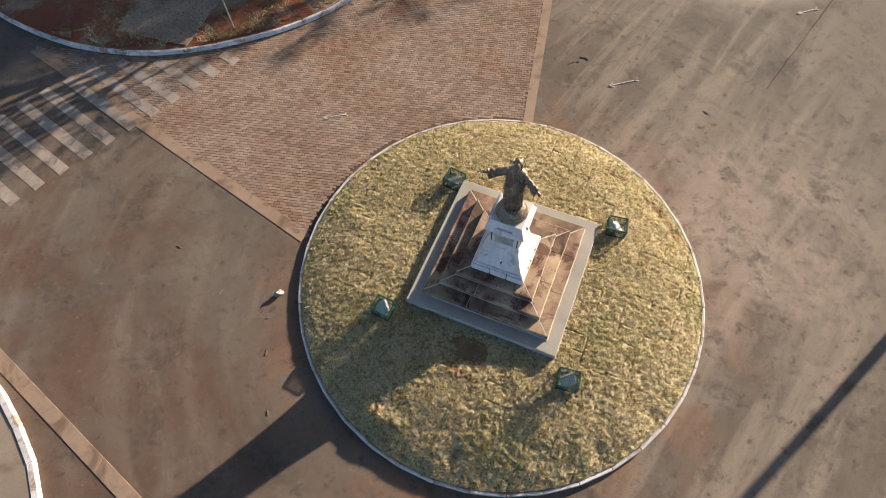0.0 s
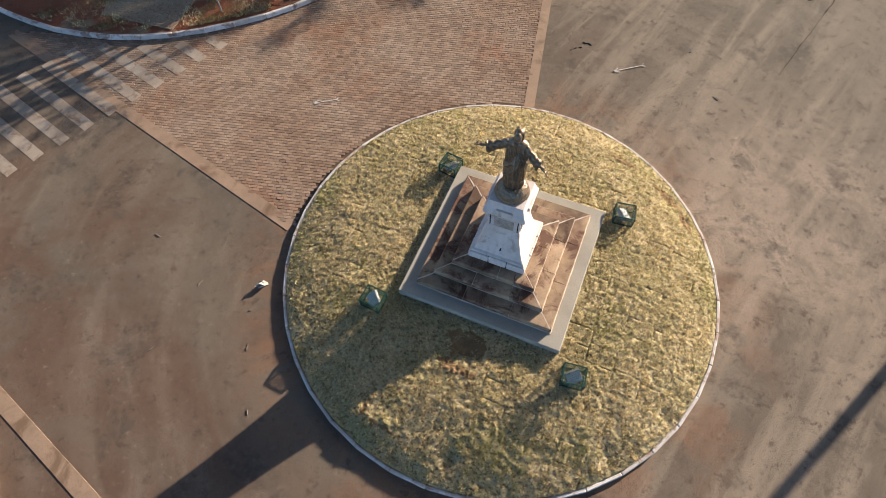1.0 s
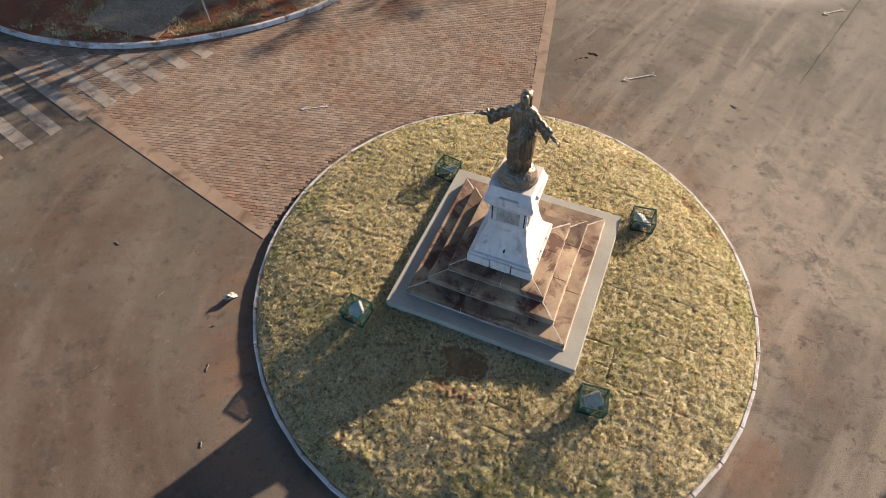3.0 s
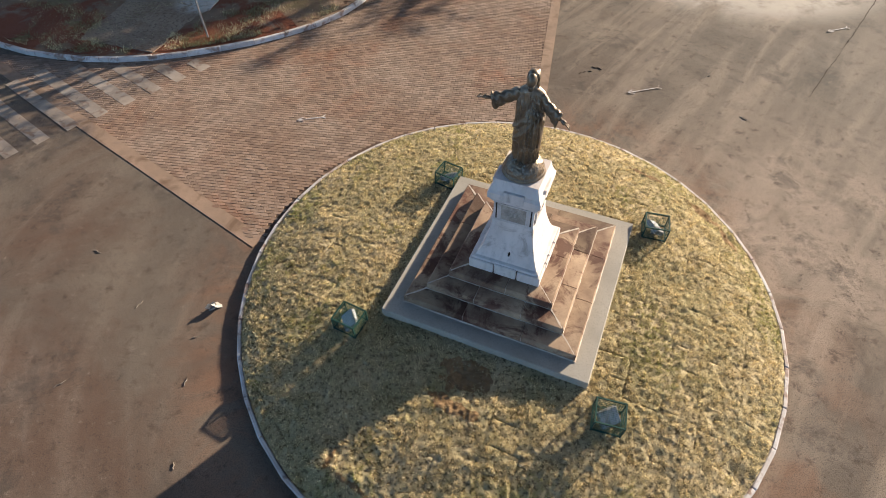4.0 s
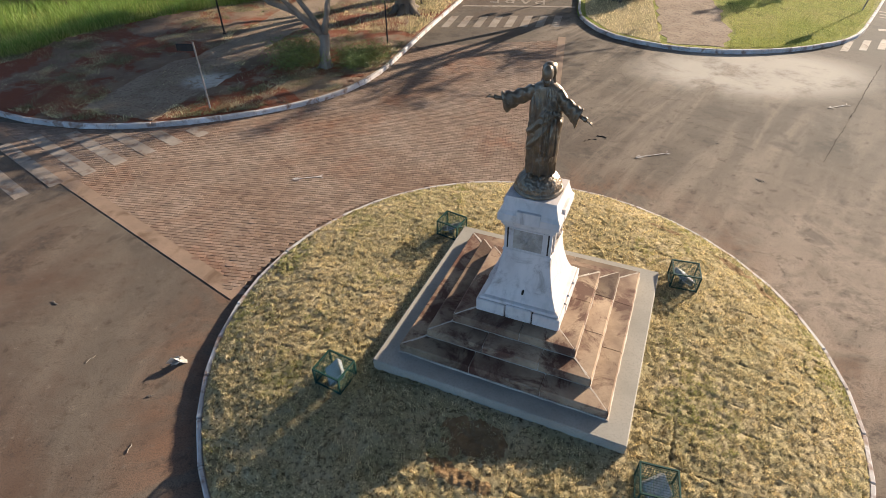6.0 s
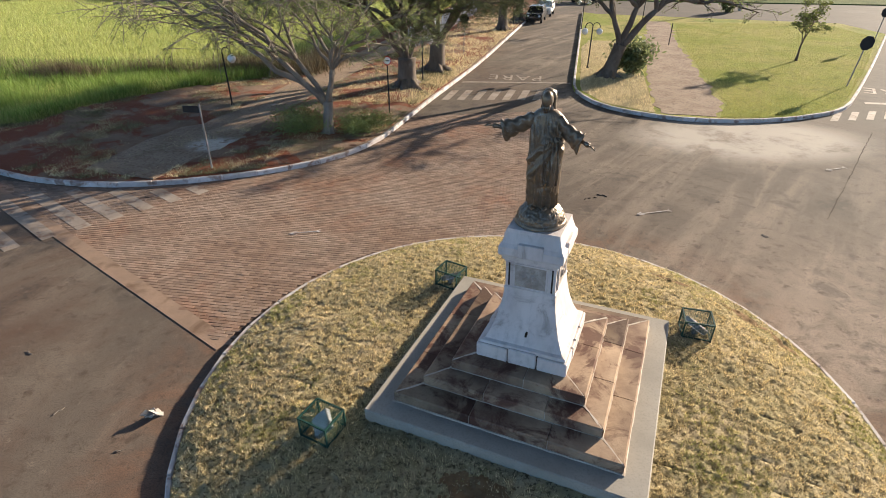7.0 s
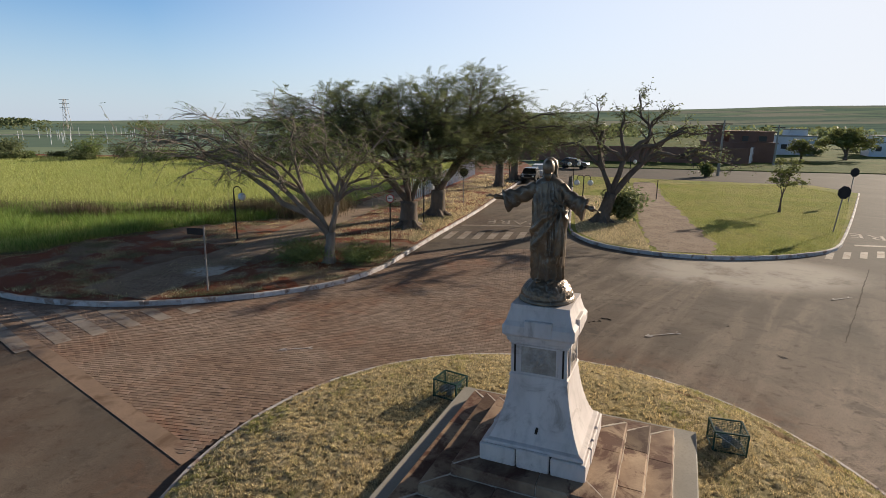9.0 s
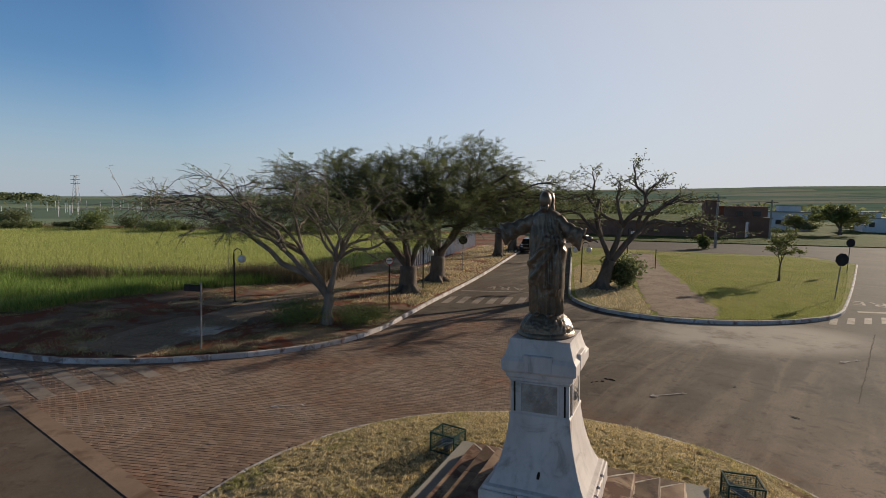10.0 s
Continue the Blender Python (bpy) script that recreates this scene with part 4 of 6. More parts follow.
def paver_stuff(name, places, mat, label):
    vs, fs = [], []
    hx, hy = (PL - 0.006) / 2, (PW - 0.008) / 2
    for x, y in places:
        b, z = len(vs), 0.008 + rng.uniform(-0.003, 0.003) + 0.005 * noise.noise(Vector((x * 1.2, y * 1.2, 0)))
        turn = rng.uniform(-0.03, 0.03)
        c, s = math.cos(PA + turn), math.sin(PA + turn)
        for k, h in ((1.0, -0.004), (0.94, z)):
            for a, e in ((-hx, -hy), (hx, -hy), (hx, hy), (-hx, hy)):
                vs.append((x + (a * c - e * s) * k, y + (a * s + e * c) * k, h))
        fs += [(b + 4, b + 5, b + 6, b + 7)] + [(b + k, b + (k + 1) % 4, b + 4 + (k + 1) % 4, b + 4 + k) for k in range(4)]
    return tagged(mesh_from(name, vs, fs, mat, bed, label), kind="stuff")


paver_stuff("pavers", rest, "paver", "red-brown concrete pavers")
shape = mesh_of("paver", paver_shape())
shape.materials.append(M["paver_piece"])
for x, y in near:
    o = new("paver", shape)
    o.parent = bed
    o.matrix_basis = pose(x, y, -0.006 + rng.uniform(-0.003, 0.003), 0, 0, math.degrees(PA) + rng.uniform(-2, 2))


# ---- road markings ----
def mark(name, pts, z, mat, label):
    return tagged(part(name, slab_from(pts, z - 0.003, z), mat), label, "road marking", kind="structure")


for k, (ex, ey) in enumerate(STRIPES):
    n = Vector((-SD.y, SD.x)) * 0.17
    a = Vector((ex, ey))
    f = a + SD * STRIPE_LENGTH[k]
    mark("crossing_stripe", [tuple(a - n), tuple(a + n), tuple(f + n), tuple(f - n)][::-1], 0.006 if k < 5 else 0.014 if k == 5 else 0.0125, "paint", "worn white crossing stripe")
RD = Vector((0.25, 0.97)).normalized()
for k in range(8):
    a = Vector((0.15 + 0.68 * k, 25.1 + 0.02 * k))
    f = a + RD * 1.75
    w = Vector((0.17, 0))
    mark("crossing_stripe", [tuple(a - w), tuple(a + w), tuple(f + w), tuple(f - w)], 0.006, "paint", "worn white crossing stripe on the side street")
mark("stop_line", [(0.9, 28.35), (6.3, 28.25), (6.33, 28.5), (0.95, 28.6)], 0.006, "paint", "worn white stop line")
RR = Vector((0.6, 0.8))
for k in range(7):
    a = Vector((15.75 + 0.78 * k, 22.45 + 0.12 * k))
    f = a + RR * 1.5
    w = Vector((0.14, -0.02))
    mark("crossing_stripe", [tuple(a - w), tuple(a + w), tuple(f + w), tuple(f - w)], 0.006, "paint", "worn white crossing stripe by the lawn")
mark("stop_line", [(18.6, 25.0), (24.5, 24.4), (24.6, 24.7), (18.75, 25.3)], 0.006, "paint", "worn white stop line by the lawn")


def lettering(text, x, y, turn, size, wide):
    cu = bpy.data.curves.new("lettering", "FONT")
    cu.body, cu.size, cu.extrude = text, size, 0.002
    cu.align_x, cu.space_character = "CENTER", 1.15
    tmp = bpy.data.objects.new("lettering", cu)
    scene.collection.objects.link(tmp)
    me = bpy.data.meshes.new_from_object(tmp.evaluated_get(bpy.context.evaluated_depsgraph_get()))
    bpy.data.objects.remove(tmp)
    me.materials.append(M["paint"])
    o = tagged(new("road_lettering", me), "worn white stop word painted on the asphalt", "road marking", kind="structure")
    o.matrix_basis = pose(x, y, 0.006, 0, 0, turn) @ Matrix.Diagonal((wide, 1, 1, 1))


lettering("PARE", 3.75, 29.95, 172, 1.55, 0.72)
lettering("PARE", 21.7, 27.2, 150, 1.75, 0.72)


def chalk_arrow(a, b, head):
    A, B = Vector(a), Vector(b)
    d = (B - A).normalized()
    n = Vector((-d.y, d.x))
    root = thing("chalk_arrow", "thin faded white arrow drawn on the road", "road marking", kind="structure")
    for p, q in ((A, B), (A, A + d * head + n * head * 0.5), (A, A + d * head - n * head * 0.5), (B, B + d * head * 0.5 + n * head * 0.5), (B, B + d * head * 0.5 - n * head * 0.4)):
        e = (q - p).normalized()
        w = Vector((-e.y, e.x)) * 0.011
        part("stroke", slab_from([tuple(p - w), tuple(q - w), tuple(q + w), tuple(p + w)], 0.016, 0.021), "kerb_paint", root)


chalk_arrow((5.59, 13.94), (6.47, 14.18), 0.17)
chalk_arrow((12.43, 17.22), (13.1, 17.44), 0.17)
chalk_arrow((-3.39, 12.60), (-2.74, 12.74), 0.17)

# open cracks in the asphalt
for pts in ([(4.37, 14.84), (4.42, 14.90)], [(4.50, 14.92), (4.56, 14.95)], [(4.66, 14.98), (4.74, 14.96)], [(4.80, 15.2), (4.88, 15.14), (4.96, 15.16), (5.04, 15.05)]):
    bm = bmesh.new()
    tube(bm, [(x, y, 0.004) for x, y in pts], 0.016, 5)
    tagged(part("road_crack", bm, "dark_gap"), "short open crack in the asphalt", "crack", kind="structure")


def torn_line(name, pts, width, z, label, seed):
    """A thin uneven dark line along points on the road."""
    r = random.Random(seed)
    line = smooth_line(pts, 0.12)
    lo, hi = [], []
    for (ax, ay), (bx, by) in zip(line, line[1:]):
        d = Vector((bx - ax, by - ay)).normalized()
        w, o = width * r.uniform(0.15, 1.0) / 2, r.uniform(-0.5, 0.5) * width
        lo.append((ax + d.y * (w + o), ay - d.x * (w + o)))
        hi.append((ax - d.y * (w - o), ay + d.x * (w - o)))
    tagged(part(name, slab_from(lo + hi[::-1], z - 0.004, z), "dark_gap"), label, "crack", kind="structure")


torn_line("road_seam", [(16.33, 21.02), (14.56, 18.83), (12.71, 16.52), (11.21, 14.69), (10.39, 13.67)], 0.04, 0.005, "dark open seam between two layers of asphalt", 2)


def twig(x, y, turn, length):
    bm = bmesh.new()
    tube(bm, [(-length / 2, 0, 0.010), (-length * 0.1, 0.012, 0.014), (length * 0.2, -0.006, 0.012), (length / 2, 0.010, 0.010)], [0.006, 0.009, 0.008, 0.004], 5)
    o = part("twig", bm, "bark_pale")
    o.matrix_basis = pose(x, y, 0, 0, 0, turn)
    tagged(o, "short dry grey twig lying on the asphalt", "twig", "fallen twigs")


for k, (x, y) in enumerate([(-4.08, 6.08), (-3.96, 5.18), (-6.84, 8.11), (-6.23, 5.09), (-3.69, 3.72), (-3.28, 6.34), (-5.42, 6.79), (8.44, 12.88), (8.08, 14.79)]):
    twig(x, y, 67 * k + 20, 0.12 + 0.03 * (k % 4))


def litter_cup():
    bm = bmesh.new()
    for i in range(7):
        a = i * 0.9
        box(bm, 0.10, 0.07, 0.004, 0, 0, 0, pose(0.03 * math.cos(a), 0.03 * math.sin(a), 0.03 + 0.008 * i, 50 * math.sin(a * 2), 40 * math.cos(a), a * 57))
    o = part("crumpled_paper", bm, "litter")
    o.matrix_basis = pose(-3.89, 6.74, 0.0, 0, 0, 25) @ Matrix.Diagonal((2.0, 1.2, 1.3, 1))
    tagged(o, "crumpled pale paper litter on the asphalt", "litter")


litter_cup()

# ---- south-west corner ----
sw = smooth_line([(-13.5, 6.2), (-11.4, 5.1), (-10.36, 4.31), (-9.7, 3.65), (-8.97, 2.78), (-8.48, 1.95), (-8.0, 0.6), (-7.8, -2.0), (-8.5, -6.0)], 1.0)
kerb("kerb_south", sw, 0.16, 0.15, "whitewashed concrete kerb at the pavement corner", -1)
tagged(part("pavement", slab_from(([(x - 0.1, y - 0.05) for x, y in sw] + [(-30, -8), (-30, 8)])[::-1], -0.03, 0.13), "old_pavement"), "worn concrete pavement behind the kerb", "pavement", kind="structure")

DRY_POLY = [(6.7, 28.0), (6.5, 26.5), (7.1, 24.4), (8.8, 22.95), (9.3, 25.2), (10.6, 31), (13.0, 39.5), (9.6, 40.0), (8.6, 37.5)]
LAWN_POLY = [(11.2, 22.4), (13.0, 22.4), (15.2, 23.05), (17.0, 24.2), (19.0, 26.6), (24.0, 33.3), (31.5, 44.0), (31, 48), (18.2, 49), (15.4, 39), (13.8, 31.5), (12.8, 27), (12.3, 24.4)]

# ---- west verge: path, red earth, field ----
path_mid = smooth_line([(-9.6, 15.9), (-9.0, 18.0), (-8.2, 20.2), (-7.3, 23.2), (-6.5, 26.8), (-5.4, 31.0), (-2.6, 42.0), (0.8, 54.0)], 0.7)
path_w = [1.45 if y < 20 else 1.0 for x, y in path_mid]
L, R = [], []
for i, (x, y) in enumerate(path_mid):
    ax, ay = path_mid[max(i - 1, 0)]
    bx, by = path_mid[min(i + 1, len(path_mid) - 1)]
    d = Vector((bx - ax, by - ay)).normalized()
    wob = path_w[i] * (1 + 0.15 * noise.noise(Vector((x, y, 1))))
    L.append((x - d.y * wob, y + d.x * wob))
    R.append((x + d.y * wob, y - d.x * wob))
PATH_POLY = R + L[::-1]
tagged(part("footpath_west", slab_from(PATH_POLY, 0.08, 0.165), "dirt_path"), "trodden earth path under the trees", "path", kind="structure")
FIELD = [(-110, 50), (-36, 37), (-26, 28), (-19.5, 22.3), (-16.9, 20.3), (-15.8, 20.9), (-15.1, 22.9), (-13.4, 25.2), (-11.7, 26.7), (-9.4, 28.1), (-7.8, 29.5), (-6.6, 33), (-4.6, 42), (-1.5, 54), (2, 70), (-110, 70)]
tagged(part("field", slab_from(FIELD, 0.05, 0.17), "field"), "rough green grass field behind the trees", "field", kind="structure")


def soil_relief():
    vs, fs, idx = [], [], {}
    st = 0.22
    for i in range(int(20 / st)):
        for j in range(int(18 / st)):
            x, y = -21.0 + i * st, 15.2 + j * st
            d = to_kerb(x, y)
            if d > 0.16 and not inside(x, y, FIELD):
                h = 0.13 + min(1.0, (d - 0.16) / 0.5) * (0.05 + 0.05 * noise.noise(Vector((x * 1.1, y * 1.1, 0))) + 0.07 * max(0.0, noise.noise(Vector((x * 3.1, y * 3.1, 4)))))
                if inside(x, y, PATH_POLY):
                    h = 0.12
                idx[i, j] = len(vs)
                vs.append((x, y, h))
    for (i, j) in idx:
        q = [idx.get(k) for k in ((i, j), (i + 1, j), (i + 1, j + 1), (i, j + 1))]
        if None not in q:
            fs.append(q)
    return vs, fs


tagged(mesh_from("turned_earth", *soil_relief(), "red_soil", None, "", True), "turned red earth with dry weeds beside the path", "soil", kind="structure")


# ---- grass ----
def blades(name, spots, height, width, mat, label, kind="stuff", parent=None, lean=0.6):
    """Single blades at (x, y, z), each a bent sliver."""
    vs, fs = [], []
    for x, y, z in spots:
        h = height * rng.uniform(0.5, 1.3)
        a = rng.uniform(0, math.tau)
        dx, dy = math.cos(a) * width / 2, math.sin(a) * width / 2
        l = rng.uniform(0, math.tau)
        ox, oy = math.cos(l) * h * lean * rng.random(), math.sin(l) * h * lean * rng.random()
        b = len(vs)
        vs += [(x - dx, y - dy, z - 0.01), (x + dx, y + dy, z - 0.01), (x + ox, y + oy, z + h)]
        fs.append((b, b + 1, b + 2))
    return tagged(mesh_from(name, vs, fs, mat, parent), label, "grass", kind=kind)


BARE = ((1.08, 5.16, 0.46, 0.30, -22), (0.85, 4.62, 0.46, 0.13, -28), (6.30, 9.27, 0.45, 0.11, -52), (6.62, 8.52, 0.34, 0.08, -75), (5.31, 10.36, 0.40, 0.08, -35), (-1.10, 3.80, 0.22, 0.05, 60), (-0.70, 3.42, 0.30, 0.06, -30))


def bare(x, y):
    """Over 0 where the sods are torn up."""
    best = -1.0
    for cx, cy, rx, ry, turn in BARE:
        c, w = math.cos(radians(turn)), math.sin(radians(turn))
        u, v = (x - cx) * c + (y - cy) * w, -(x - cx) * w + (y - cy) * c
        best = max(best, 1 - math.hypot(u / rx, v / ry) + 0.55 * noise.noise(Vector((x * 6, y * 6, 1))))
    return best


BASE_IN = BASE.inverted()
turf_spots = []
while len(turf_spots) < 190000:
    r, a = (ISLE - 0.11) * math.sqrt(rng.random()), rng.uniform(0, math.tau)
    x, y = CX + r * math.cos(a), CY + r * math.sin(a)
    p = BASE_IN @ Vector((x, y, 0))
    if abs(p.x) < 1.95 and abs(p.y) < 1.95:
        continue
    # thin where the ground shows between tussocks, and along open joints
    if noise.noise(Vector((x * 7, y * 7, 11))) + 0.6 * noise.noise(Vector((x * 15, y * 15, 12))) < rng.uniform(-0.32, 0.22):
        continue
    row = math.floor(p.x / SOD_U)
    seam = min(abs((p.x + SOD_U / 2) % SOD_U - SOD_U / 2), abs((p.y - SOD_ROW.get(row, 0) + SOD_V / 2) % SOD_V - SOD_V / 2))
    if seam < 0.013 and joint(x, y) > rng.uniform(0.05, 0.5):
        continue
    if bare(x, y) > rng.uniform(-0.15, 0.55):
        continue
    turf_spots.append((x, y, turf_height(x, y)))
green, dark, dry = [], [], []
for q in turf_spots:
    g = noise.noise(Vector((q[0] * 0.8, q[1] * 0.8, 7))) + 0.5 * noise.noise(Vector((q[0] * 3, q[1] * 3, 9))) + rng.uniform(-0.25, 0.25)
    edge = max(0.0, math.hypot(q[0] - CX, q[1] - CY) - 4.0) * 0.22 + (0.16 if q[0] < -0.3 and q[1] > 7.0 else 0.0)
    (green if g + edge > 0.47 else dark if rng.random() < 0.20 else dry).append(q)
blades("turf_blades", dry, 0.036, 0.0085, "blade_dry", "short dry yellow grass on the island", lean=1.2)
blades("turf_blades", dark, 0.032, 0.010, "blade_weed", "withered brown grass among the dry grass", lean=1.2)
blades("turf_blades", green, 0.036, 0.0085, "blade_turf", "short green grass patches on the island", lean=1.2)
tufts = []
for k in range(6500):
    x, y, z = rng.choice(turf_spots)
    tufts += [(x + rng.gauss(0, 0.020), y + rng.gauss(0, 0.020), z) for q in range(7)]
blades("turf_tufts", tufts, 0.045, 0.009, "blade_dry", "coarse dry grass tufts on the island", lean=1.1)


def torn_patch(cx, cy, rx, ry, turn):
    """Bare crumbled soil where a sod is missing."""
    vs, fs, idx = [], [], {}
    st = 0.028
    R = max(rx, ry) * 1.5
    n = int(R / st)
    for i in range(-n, n + 1):
        for j in range(-n, n + 1):
            x, y = cx + i * st, cy + j * st
            b = bare(x, y)
            if b > -0.06:
                idx[i, j] = len(vs)
                vs.append((x, y, turf_height(x, y) + min(0.010, 0.12 * b) + 0.018 * noise.noise(Vector((x * 21, y * 21, 2)))))
    for (i, j) in idx:
        q = [idx.get(k) for k in ((i, j), (i + 1, j), (i + 1, j + 1), (i, j + 1))]
        if None not in q:
            fs.append(q)
    tagged(mesh_from("bare_soil", vs, fs, "dug_soil", None, "", True), "torn patch of bare brown soil in the turf", "soil", kind="structure")


for row in BARE:
    torn_patch(*row)

spots = []
while len(spots) < 150000:
    y = 20.0 + 50 * rng.random() ** 1.9
    x = rng.uniform(-22 - (y - 20) * 0.85, 0)
    if inside(x, y, FIELD):
        spots.append((x, y, 0.17))
blades("field_grass", spots, 0.26, 0.030, "blade_field", "tall green field grass", lean=0.9)
weeds, straw = [], []
while len(weeds) + len(straw) < 100000:
    x, y = rng.uniform(-20, 0.5), rng.uniform(15.4, 35)
    if to_kerb(x, y) > 0.22 and not inside(x, y, FIELD) and (rng.random() < 0.08 or not inside(x + 0.5 * noise.noise(Vector((x, y, 3))), y + 0.5 * noise.noise(Vector((x, y, 7))), PATH_POLY)):
        n = noise.noise(Vector((x * 0.45, y * 0.45, 1))) + 0.6 * noise.noise(Vector((x * 1.7, y * 1.7, 5)))
        if n > rng.uniform(-0.10, 0.30):
            (weeds if noise.noise(Vector((x * 0.9, y * 0.9, 8))) + rng.uniform(-0.3, 0.3) > -0.05 else straw).append((x, y, 0.16))
blades("dry_weeds", straw, 0.07, 0.012, "blade_dry", "dry straw-coloured weeds on the red earth", lean=1.5)
blades("low_weeds", weeds, 0.08, 0.016, "blade_weed", "grey-green low weeds on the red earth", lean=1.3)


spots = []
while len(spots) < 16000:
    x, y = rng.uniform(-6, 6), 24 + 30 * rng.random() ** 1.4
    d = to_kerb(x, y)
    if 0.2 < d < 4.5 and not inside(x, y, PATH_POLY) and noise.noise(Vector((x * 0.6, y * 0.6, 3))) > rng.uniform(-0.5, 0.1):
        spots.append((x, y, 0.14))
blades("dry_verge_grass", spots, 0.12, 0.03, "blade_dry", "dry yellow grass under the street trees", lean=1.4)
spots = []
for cx, cy, rx, ry, n in ((-8.6, 29.5, 1.6, 0.8, 2600), (-10.6, 29.6, 1.5, 0.7, 2200), (-6.9, 31.8, 0.9, 1.6, 2200), (-19.0, 27.9, 1.8, 0.7, 2200), (-14.5, 28.9, 2.5, 0.5, 1500), (-26, 29, 5, 0.8, 1500)):
    spots += [(cx + rng.gauss(0, 0.6) * rx, cy + rng.gauss(0, 0.6) * ry, 0.16) for k in range(n)]
blades("tall_weeds", spots, 0.85, 0.022, "blade_brown", "tall brown weeds along the field edge", lean=0.5)
# this darker grass also paints the band of tree shade
spots = []
while len(spots) < 26000:
    x, y = rng.uniform(-30, -6.8), rng.uniform(20.0, 31.0)
    if inside(x, y, FIELD) and noise.noise(Vector((x * 0.5, y * 0.5, 4))) > rng.uniform(-0.6, 0.3):
        spots.append((x, y, 0.16))
blades("rank_grass", spots, 0.48, 0.035, "blade_rank_shade", "rank green grass along the field edge, darkened as tree shade", lean=0.8)
spots = []
while len(spots) < 45000:
    x, y = rng.uniform(9, 30), 22.3 + 26 * rng.random() ** 1.6
    if inside(x, y, LAWN_POLY):
        spots.append((x, y, 0.12))
blades("lawn_grass", spots, 0.06, 0.025, "blade_lawn", "short lawn grass", lean=1.0)
spots = []
while len(spots) < 9000:
    x, y = rng.uniform(6.5, 13), 22.8 + 17 * rng.random() ** 1.5
    if inside(x, y, DRY_POLY):
        spots.append((x, y, 0.125))
blades("dry_grass", spots, 0.08, 0.02, "blade_dry", "dry fallen grass under the gnarled tree", lean=1.3)


# ---- trees ----
def bend(a, b, up, wob, n):
    """A bent line from a to b that first climbs."""
    a, b = Vector(a), Vector(b)
    L = (b - a).length
    c1 = a + (b - a) * 0.3 + Vector((0, 0, up * L))
    c2 = a + (b - a) * 0.72 + Vector((0, 0, up * L * 0.6))
    o = Vector((rng.uniform(0, 50), rng.uniform(0, 50), 0))
    out = []
    for k in range(n + 1):
        t = k / n
        p = a * (1 - t) ** 3 + c1 * 3 * t * (1 - t) ** 2 + c2 * 3 * t * t * (1 - t) + b * t ** 3
        p += noise.noise_vector(o + Vector((t * 3.0, 0, 0))) * wob * L * math.sin(math.pi * min(t * 1.2, 1.0))
        out.append(p)
    return out


